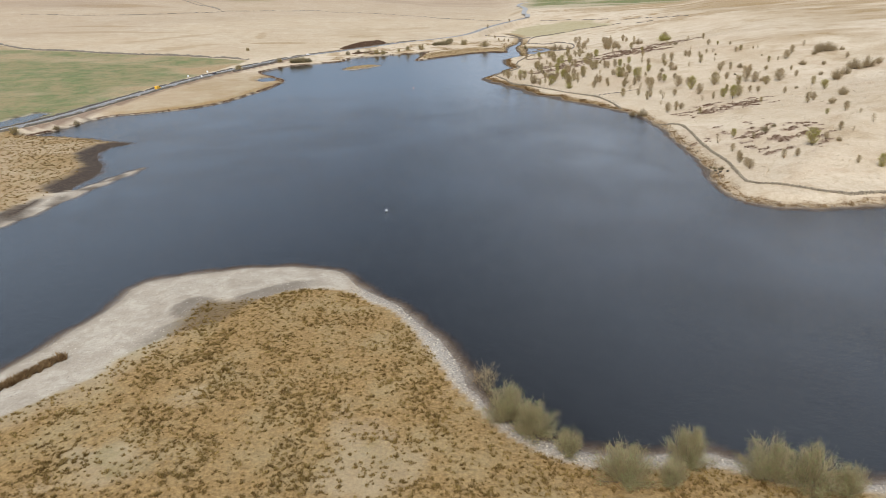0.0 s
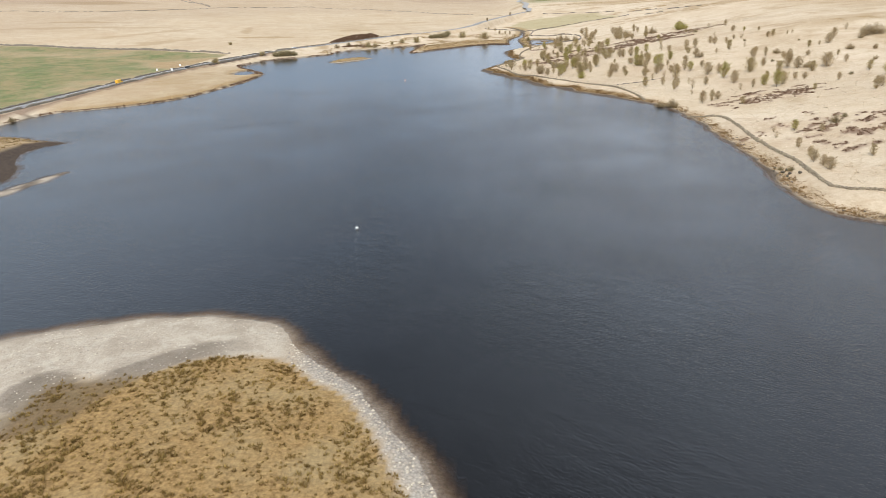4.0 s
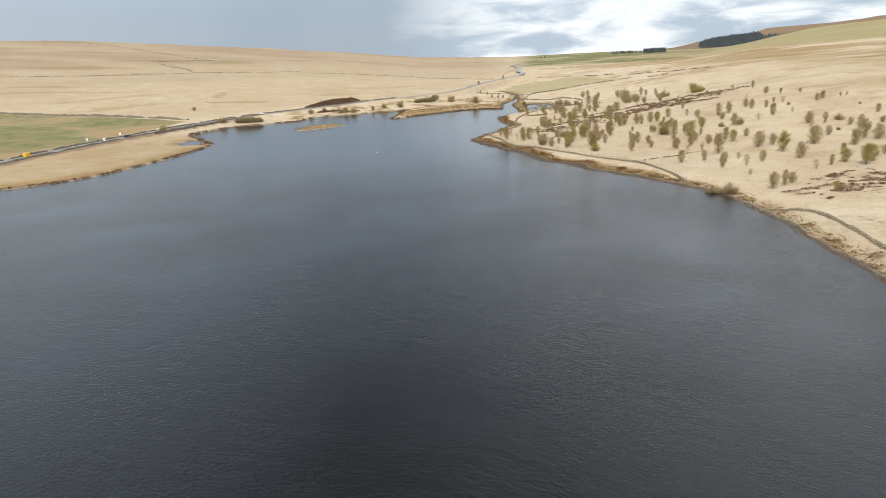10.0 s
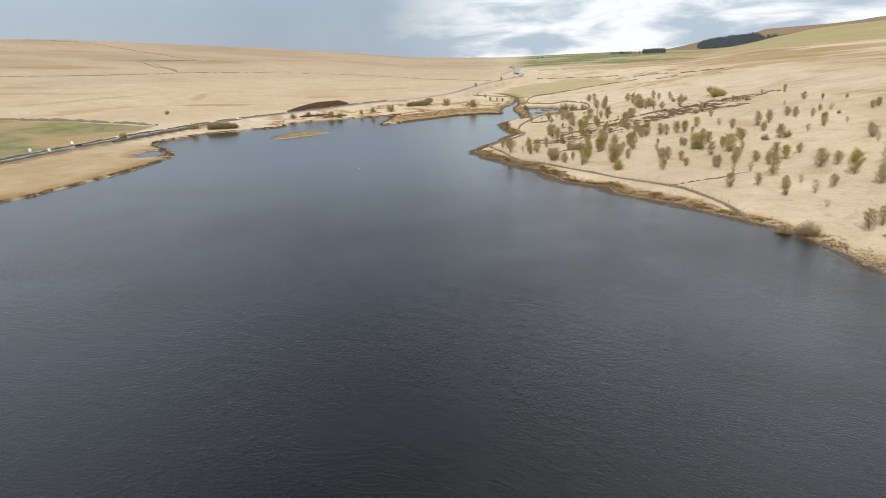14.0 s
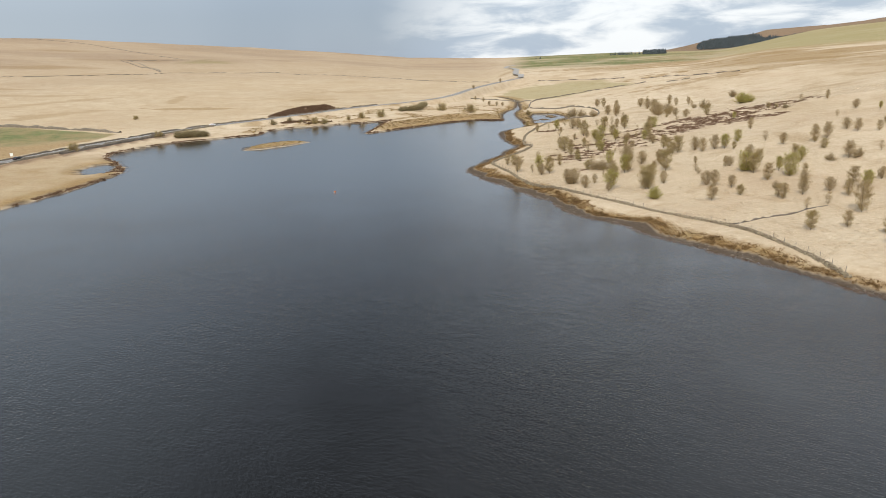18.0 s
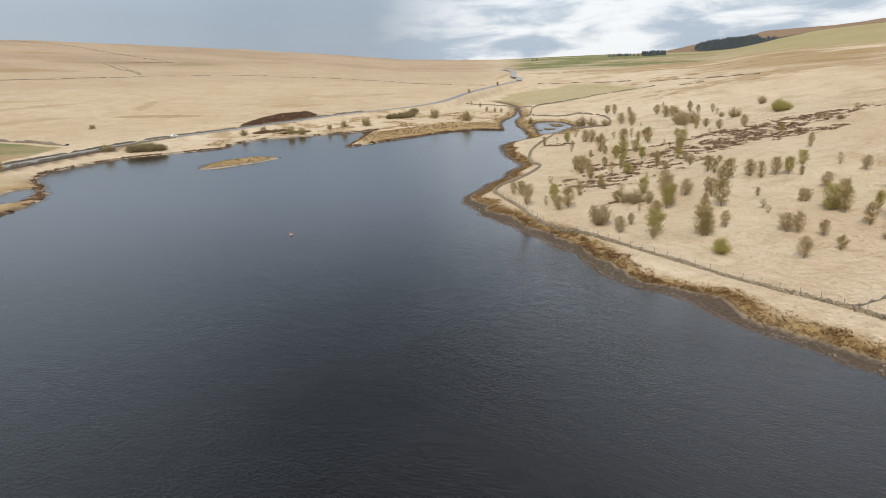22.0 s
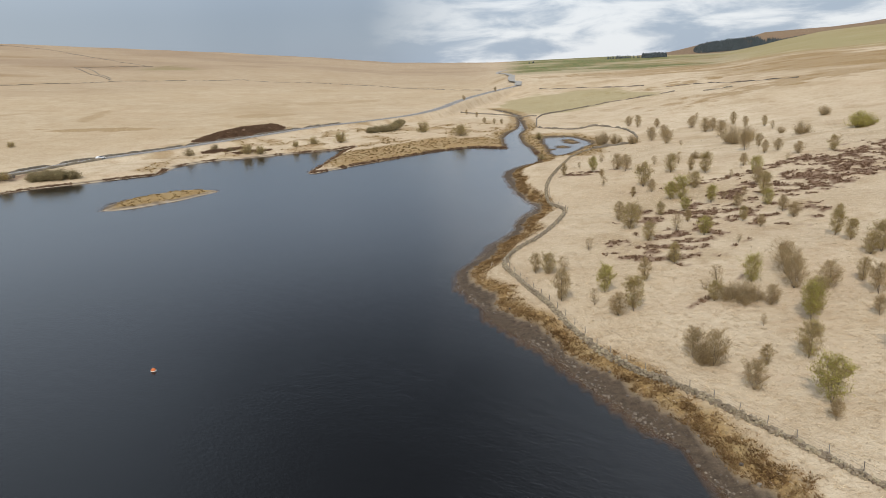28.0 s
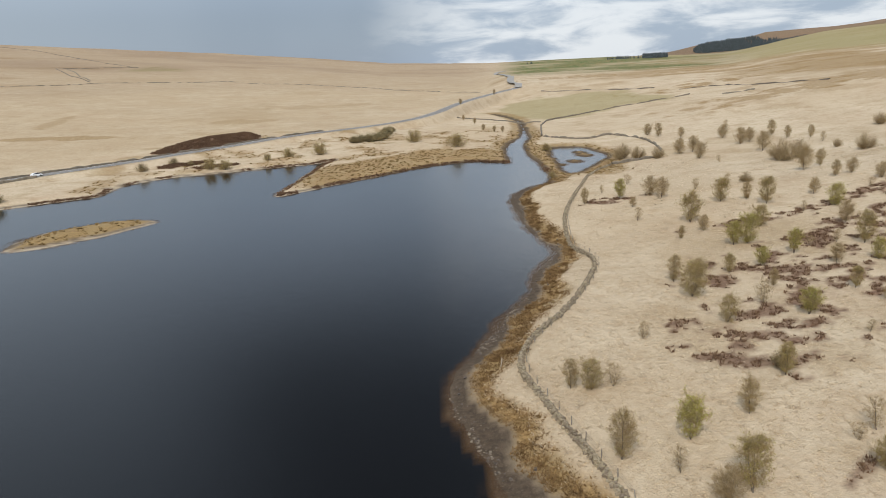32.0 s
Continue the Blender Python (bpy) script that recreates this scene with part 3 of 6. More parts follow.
    hill_far = sstep(sd + 90 * fbm(x / 90, y / 90, 4), 370, 500) * sstep(az, 5, 8) * (1 - sstep(az, 23, 27))
    green = np.maximum(green, hill_far * (0.4 + 0.6 * sstep(fbm(x / 150, y / 150, 4), -0.3, 0.2)))
    olive = sstep(sd, 450, 750) * sstep(az, 15, 20) * sstep(fbm(x / 180, y / 180, 4), -0.45, 0.1) * 0.9
    olive = np.maximum(olive, blob(x, y, 118, 900, 66, 78, 0, 0.5, 30) * 0.65)
    olive = np.maximum(olive, 0.8 * sstep(az, 23, 26) * sstep(sd + 120 * fbm(x / 110, y / 110, 4), 640, 820))
    olive = np.maximum(olive, 0.5 * island_grass)
    olive = olive * (1 - hill_far * (1 - sstep(sd, 1250, 1350) * sstep(az, 18, 20)))
    scorch = 0.38 * sstep(fbm(x / 75 + 9, y / 75, 5), 0.18, 0.45) * sstep(sd, 60, 200) + 0.8 * sstep(az, 10, 20) * sstep(sd, 130, 330) * sstep(fbm(x / 110 + 4, y / 55, 5), -0.2, 0.25)
    scorch = np.maximum(scorch, meadow * 0.85 * (1 - lush * 0.6))
    olive = np.maximum(olive, 0.8 * blob(x, y, -515, 1690, 55, 60, 0, 0.7, 30))
    for bx, by, rx, ry, tr, w in MOOR_MARKS:
        scorch = np.maximum(scorch, w * blob(x, y, bx, by, rx, ry, tr, 0.9, 9))
    scorch = scorch + 0.35 * sstep(fbm(x / 16 + 3, y / 16, 4), 0.15, 0.5) * east * sstep(land, 14, 30)
    # heather
    h = blob(x, y, -106, 725, 31, 15, 58, 0.35, 5) + blob(x, y, -122, 683, 11, 2.6, 55, 0.5, 4) + blob(x, y, -99, 668, 11, 4, 40, 0.7, 4) + blob(x, y, -84, 661, 9, 3, 25, 0.7, 4)
    frag = fbm(x / 2.6 + 31, y / 2.6, 3)
    h = h + east * (blob(x, y, 122, 508, 26, 11, 20, 0.9, 5) + blob(x, y, 150, 527, 34, 11, 12, 0.9, 6) + blob(x, y, 140, 498, 16, 6, 10, 0.9, 5)) * sstep(frag, -0.34, 0.02)
    h = h + east * (blob(x, y, 82, 518, 14, 3.0, 8, 0.8, 4) + blob(x, y, 110, 527, 18, 2.5, 15, 0.8, 4) + blob(x, y, 62, 553, 9, 3, 15, 0.9, 4)) * sstep(frag, -0.2, 0.1)
    h = h + east * (blob(x, y, 62, 486, 12, 7, 20, 1.2, 4) + blob(x, y, 82, 478, 14, 11, 20, 1.2, 4) + blob(x, y, 60, 462, 13, 8, 20, 1.2, 4) + blob(x, y, 98, 500, 20, 9, 20, 1.2, 4)) * sstep(frag, -0.08, 0.14)
    h = h + east * 0.9 * (blob(x, y, 108, 222, 16, 20, 20, 1.2, 5) * sstep(frag, 0.06, 0.3) + blob(x, y, 120, 291, 20, 13, 25, 1.0, 5) * sstep(frag, -0.12, 0.15) + blob(x, y, 54, 449, 6, 4, 20, 0.7, 3) * sstep(frag, -0.1, 0.15))
    h = h + east * 0.8 * (blob(x, y, 57, 447, 9, 2.2, 20, 0.9, 3) + blob(x, y, 54, 430, 12, 0.5, 40, 0.7, 2)) * sstep(frag, 0.0, 0.2)
    h = h + 0.85 * sstep(sd, 2050, 2200) * sstep(az, 15, 17)
    h = h + 0.34 * sstep(sd + 160 * fbm(x / 160, y / 160, 4), 700, 1100) * (1 - sstep(az, 2, 8)) * (0.35 + 0.65 * sstep(fbm(x / 240 + 6, y / 90, 4), -0.2, 0.3))
    h = h + 0.16 * sstep(sd + 120 * fbm(x / 140, y / 140, 4), 330, 520) * (1 - sstep(az, 2, 8))
    heather = np.clip(h + heath_verge, 0, 1)
    scorch = np.maximum(scorch, 0.26 * sstep(sd, 30, 120) * (1 - sstep(az, 2, 9)))
    bed = sstep(-sd, 0.0, 1.0)
    mud = np.maximum(mud, bed * (1 - 0.6 * near))
    return (sand, green, brown, heather), (mud, gravel, scorch, olive)


ground_mesh, _ = grid_mesh("ground", PX, PY, PZ)
za, zb = zones(PX, PY, SD, PZ)
paint(ground_mesh, "zone", *za)
paint(ground_mesh, "zone_b", *zb)
ground_mesh.materials.append(GROUND)
ground = tagged(new("ground", ground_mesh), "pale straw-coloured moorland grass around the reservoir", "ground", kind="structure")

water_mesh, used = grid_mesh("water", PX, PY, np.zeros_like(PZ), (SD < 1.5) & (np.abs(PX) < 1200) & (PY > -700) & (PY < 1000))
shallow = 1 - sstep(-SD[used] + 1.0 * fbm(PX[used] / 5, PY[used] / 5, 3), 0.1, np.interp(PY[used], [130, 170], [3.0, 1.4]))
paint(water_mesh, "depth", shallow ** 1.6, 1 - sstep(PY[used], 270, 470), shallow, np.ones(len(used)))
water_mesh.materials.append(WATER)
water = tagged(new("water", water_mesh), "dark rippled peaty water of the upland reservoir", "water", kind="structure")

# ---------------- helpers for things ----------------
def height_at(x, y):
    return float(surface(x, y))


def tri_mesh(name, verts, tris, mat, smooth=False):
    """A mesh from arrays of corners and triangles."""
    me = bpy.data.meshes.new(name)
    verts, tris = np.asarray(verts, np.float32), np.asarray(tris, np.int32)
    me.vertices.add(len(verts))
    me.vertices.foreach_set("co", verts.ravel())
    me.loops.add(tris.size)
    me.loops.foreach_set("vertex_index", tris.ravel())
    me.polygons.add(len(tris))
    me.polygons.foreach_set("loop_start", np.arange(0, tris.size, 3, dtype=np.int32))
    me.polygons.foreach_set("use_smooth", np.full(len(tris), smooth, bool))
    me.update(calc_edges=True)
    if mat:
        me.materials.append(mat)
    return me


def scattered(name, protos, x, y, z, size, rng, mat, tall=None, smooth=False):
    """Many small pieces joined into one mesh; every piece is a turned and scaled copy of one of the shapes."""
    which = rng.integers(0, len(protos), len(x))
    V, F, base = [], [], 0
    tall = np.ones(len(x)) if tall is None else tall
    for k, (pv, pf) in enumerate(protos):
        sel = which == k
        n = int(sel.sum())
        if not n:
            continue
        a = rng.uniform(0, 2 * np.pi, n)
        s, t = size[sel], tall[sel]
        c, sn = np.cos(a), np.sin(a)
        vx = (pv[None, :, 0] * c[:, None] - pv[None, :, 1] * sn[:, None]) * s[:, None] + x[sel][:, None]
        vy = (pv[None, :, 0] * sn[:, None] + pv[None, :, 1] * c[:, None]) * s[:, None] + y[sel][:, None]
        vz = pv[None, :, 2] * (s * t)[:, None] + z[sel][:, None]
        V.append(np.stack([vx, vy, vz], 2).reshape(-1, 3))
        F.append((pf[None] + (np.arange(n) * len(pv))[:, None, None] + base).reshape(-1, 3))
        base += n * len(pv)
    return tri_mesh(name, np.concatenate(V), np.concatenate(F), mat, smooth)


def mesh_of(bm, name, mat, smooth=False):
    me = bpy.data.meshes.new(name)
    bm.to_mesh(me)
    bm.free()
    me.materials.append(mat)
    if smooth:
        me.polygons.foreach_set("use_smooth", np.ones(len(me.polygons), bool))
    return me


def part(name, bm, mat, parent, label="", smooth=False):
    """One mesh object under a thing or under a part."""
    me = bm if isinstance(bm, bpy.types.Mesh) else mesh_of(bm, name, mat, smooth)
    ob = new(name, me)
    ob.parent = parent
    return tagged(ob, label)


def thing(name, x, y, z, turn=0.0, **tags):
    ob = new(name)
    ob.empty_display_size = 0.3
    ob.matrix_world = pose(x, y, z, 0, 0, turn)
    return tagged(ob, **tags)


def box(bm, cx, cy, cz, sx, sy, sz, bevel=0.0):
    r = bmesh.ops.create_cube(bm, size=1.0)
    bmesh.ops.scale(bm, vec=(sx, sy, sz), verts=r["verts"])
    bmesh.ops.translate(bm, vec=(cx, cy, cz), verts=r["verts"])
    if bevel:
        edges = list({e for v in r["verts"] for e in v.link_edges})
        bmesh.ops.bevel(bm, geom=edges, offset=bevel, segments=2, affect="EDGES", profile=0.5)


def cyl(bm, a, b, r0, r1, sides=8):
    a, b = Vector(a), Vector(b)
    r = bmesh.ops.create_cone(bm, cap_ends=True, segments=sides, radius1=r0, radius2=r1, depth=(b - a).length)
    m = Matrix.Translation((a + b) / 2) @ (b - a).to_track_quat("Z", "Y").to_matrix().to_4x4()
    bmesh.ops.transform(bm, matrix=m, verts=r["verts"])


def tube(path, radii, sides=5):
    """Corners and triangles of a tapered tube along a path."""
    path = np.asarray(path, float)
    V, F = [], []
    n = len(path)
    for i, p in enumerate(path):
        d = path[min(i + 1, n - 1)] - path[max(i - 1, 0)]
        d /= np.linalg.norm(d) + 1e-9
        u = np.cross(d, [0.31, 0.95, 0.05])
        u /= np.linalg.norm(u) + 1e-9
        w = np.cross(d, u)
        for k in range(sides):
            a = 2 * np.pi * k / sides
            V.append(p + radii[i] * (np.cos(a) * u + np.sin(a) * w))
    for i in range(n - 1):
        for k in range(sides):
            a, b = i * sides + k, i * sides + (k + 1) % sides
            F += [(a, b, b + sides), (a, b + sides, a + sides)]
    return np.array(V), np.array(F)


def join(chunks):
    V, F, base = [], [], 0
    for v, f in chunks:
        V.append(v), F.append(f + base)
        base += len(v)
    return np.concatenate(V), np.concatenate(F)


def slivers(base, way, length, width, rng):
    """Thin twigs: one narrow triangle each, with a random face."""
    n = len(base)
    side = np.cross(way, rng.normal(size=(n, 3)))
    side /= np.linalg.norm(side, axis=1, keepdims=True) + 1e-9
    v = np.stack([base - side * width, base + side * width, base + way * length[:, None]], 1).reshape(-1, 3)
    return v, np.arange(3 * n).reshape(-1, 3)


def leaves(at, size, rng):
    """Small folded leaves: two triangles each."""
    n = len(at)
    u = rng.normal(size=(n, 3))
    u /= np.linalg.norm(u, axis=1, keepdims=True)
    w = np.cross(u, rng.normal(size=(n, 3)))
    w /= np.linalg.norm(w, axis=1, keepdims=True)
    s = size[:, None]
    v = np.stack([at - u * s, at + w * s * 0.6, at + u * s, at - w * s * 0.6 + np.cross(u, w) * s * 0.25], 1).reshape(-1, 3)
    q = np.arange(4 * n).reshape(-1, 4)
    return v, np.concatenate([q[:, [0, 1, 2]], q[:, [0, 2, 3]]])


def leafy(name, dark, light, scale):
    """Leaves and thin twigs, which let some light through."""
    m = varied(name, dark, light, scale, per="island", spread=0.28, bump=0, spec=0.15)
    nt = m.node_tree
    b = nt.nodes["Principled BSDF"]
    out = next(n for n in nt.nodes if n.type == "OUTPUT_MATERIAL")
    tr, mx = nt.nodes.new("ShaderNodeBsdfTranslucent"), nt.nodes.new("ShaderNodeMixShader")
    nt.links.new(b.inputs["Base Color"].links[0].from_socket, tr.inputs["Color"])
    mx.inputs[0].default_value = 0.5
    nt.links.new(b.outputs[0], mx.inputs[1])
    nt.links.new(tr.outputs[0], mx.inputs[2])
    nt.links.new(mx.outputs[0], out.inputs["Surface"])
    return m


BARK = varied("bark", (0.10, 0.075, 0.055), (0.30, 0.25, 0.20), 6.0)
TWIG = leafy("twig_haze", (0.33, 0.24, 0.125), (0.57, 0.44, 0.255), 2.0)
LEAF_GREEN = leafy("spring_leaves", (0.34, 0.315, 0.065), (0.56, 0.50, 0.155), 1.5)
LEAF_OLIVE = leafy("olive_leaves", (0.31, 0.255, 0.075), (0.52, 0.43, 0.16), 1.5)
LEAF_WILLOW = leafy("willow_leaves", (0.25, 0.28, 0.10), (0.50, 0.52, 0.235), 1.0)
LEAF_GREY = leafy("grey_catkins", (0.33, 0.255, 0.15), (0.57, 0.455, 0.29), 1.0)
LEAF_THICK = leafy("thicket_leaves", (0.24, 0.205, 0.11), (0.46, 0.385, 0.22), 1.0)
LEAF_DARK = leafy("dark_gorse", (0.15, 0.125, 0.06), (0.32, 0.26, 0.14), 1.0)


def tree(name, seed, stems, spread, low, leaf, n_leaf, n_twig, leaf_size, label, category="tree", wide=1.0, peak=0.35):
    """A young tree one metre high before it is scaled: trunk, branches, twigs and leaves that fill an uneven oval."""
    rng = np.random.default_rng(seed)
    trunk, limbs, tips, ways = [], [], [], []
    for s in range(stems):
        lean = rng.uniform(0, 2 * np.pi)
        out = spread * (0.25 + 0.75 * rng.random()) if stems > 1 else spread * 0.25
        hgt = 1.0 - 0.25 * rng.random() * (s > 0)
        k = np.linspace(0, 1, 6)
        path = np.stack([np.cos(lean) * out * np.sin(k * 1.5) ** 0.8 + 0.012 * rng.normal(size=6) * k, np.sin(lean) * out * np.sin(k * 1.5) ** 0.8 + 0.012 * rng.normal(size=6) * k, hgt * 0.9 * k - 0.02], 1)
        trunk.append(tube(path, 0.016 * (1 - 0.88 * k) / stems ** 0.4, 5))
        for b in range(int(30 / stems ** 0.55)):
            t = low + (0.98 - low) * rng.random() ** 0.9
            p = np.array([np.interp(t, k, path[:, j]) for j in range(3)])
            a = rng.uniform(0, 2 * np.pi)
            u = (t - low) / (1 - low)
            oval = (u / peak) ** 0.6 if u < peak else max(0.0, 1 - ((u - peak) / (1 - peak)) ** 2) ** 0.6
            ln = wide * (0.06 + 0.30 * oval * rng.uniform(0.55, 1.1))
            d = np.array([math.cos(a), math.sin(a), rng.uniform(0.15, 0.8)])
            kk = np.linspace(0, 1, 4)[:, None]
            bp = p + kk * d * ln + kk ** 2 * np.array([0, 0, 0.2]) * ln
            limbs.append(tube(bp, 0.0042 * (1 - 0.8 * kk[:, 0]), 3))
            m = 9
            f = rng.uniform(0.15, 1.0, m)
            at = p + f[:, None] * d * ln + f[:, None] ** 2 * np.array([0, 0, 0.2]) * ln
            tips.append(at), ways.append(np.repeat(d[None], m, 0))
    tips, ways = np.concatenate(tips), np.concatenate(ways)
    # fine growth that fills the oval round the stems
    m = len(tips)
    u = rng.random(m) ** 0.8
    oval = np.where(u < peak, (u / peak) ** 0.35, np.maximum(0.0, 1 - ((u - peak) / (1 - peak)) ** 2) ** 0.6)
    a, q = rng.uniform(0, 2 * np.pi, m), wide * (0.04 + 0.25 * oval) * rng.random(m) ** 0.6
    fill = np.stack([np.cos(a) * q, np.sin(a) * q, low + (0.9 - low) * u], 1)
    tips, ways = np.concatenate([tips, fill]), np.concatenate([ways, np.stack([np.cos(a) * 0.5, np.sin(a) * 0.5, np.full(m, 0.6)], 1)])
    n_twig, n_leaf = int(n_twig * 1.7), int(n_leaf * 1.3)
    pick = rng.integers(0, len(tips), n_twig)
    way = ways[pick] * 0.5 + rng.normal(size=(n_twig, 3)) * 0.5 + np.array([0, 0, 0.6])
    way /= np.linalg.norm(way, axis=1, keepdims=True)
    ln = rng.uniform(0.05, 0.14, n_twig) * wide ** 0.5
    start = tips[pick] + rng.normal(size=(n_twig, 3)) * 0.022
    ob = thing(name, 0, 0, 0, label=label, category=category)
    v, f = join(trunk)
    part("trunk", tri_mesh("trunk", v, f, BARK, True), None, ob)
    v, f = join(limbs)
    part("branchwork", tri_mesh("branchwork", v, f, TWIG, True), None, ob)
    v, f = slivers(start, way, ln, 0.0027, rng)
    part("twig_crown", tri_mesh("twig_crown", v, f, TWIG), None, ob)
    pick = rng.integers(0, n_twig, n_leaf)
    at = start[pick] + way[pick] * (ln[pick] * rng.uniform(0.1, 1.05, n_leaf))[:, None] + rng.normal(size=(n_leaf, 3)) * 0.014
    v, f = leaves(at, leaf_size * rng.uniform(0.6, 1.3, n_leaf), rng)
    part("crown", tri_mesh("crown", v, f, leaf), None, ob)
    return ob


def bush(name, seed, leaf, n_twig, n_leaf, leaf_size, label, flat=0.75, category="bush"):
    """A many-stemmed rounded bush, one metre wide before it is scaled."""
    rng = np.random.default_rng(seed)
    stems, base, way, lens = [], [], [], []
    n = 40
    for s in range(n):
        a, el = rng.uniform(0, 2 * np.pi), rng.uniform(0.25, 1.5)
        d = np.array([math.cos(a) * math.cos(el), math.sin(a) * math.cos(el), math.sin(el)])
        reach = np.array([0.42, 0.42, flat * 0.92])
        end = d * reach * rng.uniform(0.75, 1.0)
        k = np.linspace(0, 1, 5)[:, None]
        foot = np.array([math.cos(a), math.sin(a), 0]) * 0.07 * rng.random()
        path = foot + k * end * np.array([1, 1, 0.55]) + k ** 2 * end * np.array([0, 0, 0.45]) + 0.008 * rng.normal(size=(5, 3)) * k
        path[0, 2] = -0.03
        stems.append(tube(path, 0.005 * (1 - 0.75 * k[:, 0]), 4))
        m = n_twig // n
        f = rng.uniform(0.25, 1.0, m)
        at = np.stack([np.interp(f, k[:, 0], path[:, j]) for j in range(3)], 1) + rng.normal(size=(m, 3)) * 0.04
        w = d * 0.7 + rng.normal(size=(m, 3)) * 0.4 + np.array([0, 0, 0.5])
        base.append(at), way.append(w / np.linalg.norm(w, axis=1, keepdims=True)), lens.append(rng.uniform(0.05, 0.15, m))
    base, way, lens = np.concatenate(base), np.concatenate(way), np.concatenate(lens)
    ob = thing(name, 0, 0, 0, label=label, category=category)
    v, f = join(stems)
    part("stem_base", tri_mesh("stem_base", v, f, BARK, True), None, ob)
    v, f = slivers(base, way, lens, 0.0024, rng)
    part("twig_crown", tri_mesh("twig_crown", v, f, TWIG), None, ob)
    pick = rng.integers(0, len(base), n_leaf)
    at = base[pick] + way[pick] * (lens[pick] * rng.uniform(0.1, 1.1, n_leaf))[:, None] + rng.normal(size=(n_leaf, 3)) * 0.012
    v, f = leaves(at, leaf_size * rng.uniform(0.6, 1.3, n_leaf), rng)
    part("crown", tri_mesh("crown", v, f, leaf), None, ob)
    return ob


def planted(protos, spots, seed, group):
    """Copies of the shapes at (x, y, size) spots; the last shapes move to the first spots themselves."""
    rng = random.Random(seed)
    for i, (x, y, s) in enumerate(spots):
        src = protos[i % len(protos)]
        sx = s * rng.uniform(0.88, 1.12)
        m = Matrix.LocRotScale((x, y, height_at(x, y) - 0.05), Euler((0, 0, rng.uniform(0, 6.28))), (sx, sx, s))
        if i < len(protos):
            src.matrix_basis = m
            tagged(src, group=group)
        else:
            done = copy_thing(src, Matrix.Identity(4))
            done.matrix_basis = m
            tagged(done, group=group)


# ---------------- trees of the east bank: x, y, height ----------------
GREEN_BIRCH = [(63.3, 554.5, 5.7), (103.7, 521.3, 5.3), (133.7, 502.7, 3.6), (71.9, 502.1, 5.2), (74.5, 501.7, 6.5), (78.5, 491.6, 5.0), (70.2, 487.0, 3.8),
               (88.2, 482.4, 4.0), (176.7, 469.2, 3.2), (65.5, 463.0, 4.4), (110.1, 443.1, 4.5), (102.8, 436.3, 5.5), (37.4, 434.5, 5.2), (61.9, 433.6, 5.0),
               (62.9, 417.2, 6.4), (112.9, 404.2, 4.9), (94.3, 400.5, 6.2), (103.0, 397.2, 4.7), (53.3, 395.5, 6.1), (103.1, 390.7, 6.7), (113.2, 371.3, 5.0),
               (119.8, 344.7, 7.5), (126.8, 318.7, 4.5), (128.4, 310.5, 6.9), (164.6, 298.9, 4.6), (134.7, 237.8, 2.2), (98.7, 231.0, 3.6), (111.7, 200.6, 6.1),
               (123.1, 181.7, 4.3)]
OLIVE_BIRCH_NORTH = [(84.0, 537.2, 6.4), (133.0, 533.1, 5.2), (92.3, 530.1, 7.2), (70.8, 522.4, 7.6), (82.5, 513.1, 5.1), (92.1, 492.4, 6.7), (63.6, 485.2, 3.7),
                     (53.3, 475.5, 6.4), (77.3, 471.2, 3.8), (96.2, 466.9, 2.6), (53.8, 463.3, 4.5), (86.4, 451.9, 5.6), (86.7, 447.5, 4.4), (29.9, 446.4, 4.3),
                     (53.2, 445.8, 4.6), (88.0, 440.5, 6.3), (85.8, 440.1, 4.2), (105.2, 434.0, 2.8), (53.2, 427.5, 3.7), (176.0, 427.2, 3.8),
                     (39.8, 425.6, 6.3), (64.5, 419.3, 6.2), (125.9, 415.5, 3.4), (75.2, 413.8, 7.6), (114.6, 411.1, 4.2), (102.8, 410.2, 4.7), (146.1, 410.2, 5.8),
                     (56.7, 406.4, 5.6), (68.2, 405.8, 4.7), (96.0, 397.6, 6.6), (62.6, 392.8, 7.0)]
OLIVE_BIRCH_UPPER = [(63.5, 392.4, 5.3), (175.2, 383.4, 3.8), (83.0, 376.4, 3.1), (134.3, 351.5, 7.0), (83.9, 342.6, 4.8), (142.8, 341.5, 5.7), (154.0, 334.7, 4.8),
                     (133.2, 331.5, 4.1), (170.0, 320.2, 4.4), (132.5, 314.6, 5.5), (131.5, 286.7, 2.7), (102.8, 280.0, 3.1)]
BARE_NORTH = [(68.6, 992.0, 5.0), (33.6, 902.0, 4.5), (32.5, 834.0, 4.0), (38.5, 806.0, 4.2), (41.0, 765.0, 3.8), (46.4, 753.0, 4.0), (51.2, 753.0, 3.6),
              (115.7, 695.5, 5.9), (118.5, 687.9, 7.0), (124.7, 675.7, 5.3), (137.5, 660.9, 6.3), (153.4, 650.4, 6.7), (139.7, 641.1, 6.4), (135.8, 640.1, 7.1),
              (153.8, 638.4, 5.3), (114.5, 635.2, 6.8), (108.6, 633.1, 6.7), (158.9, 630.7, 5.3), (133.1, 616.0, 7.7), (109.5, 615.3, 6.5), (126.7, 568.2, 5.2),
              (119.4, 563.2, 7.2), (71.2, 553.4, 5.8), (52.4, 550.0, 4.8), (73.0, 549.3, 5.9), (122.2, 545.6, 4.3), (117.7, 545.3, 4.6), (63.2, 542.0, 3.0),
              (124.5, 537.1, 4.3), (90.1, 536.2, 4.7), (105.4, 533.2, 4.3), (158.1, 522.8, 3.1)]
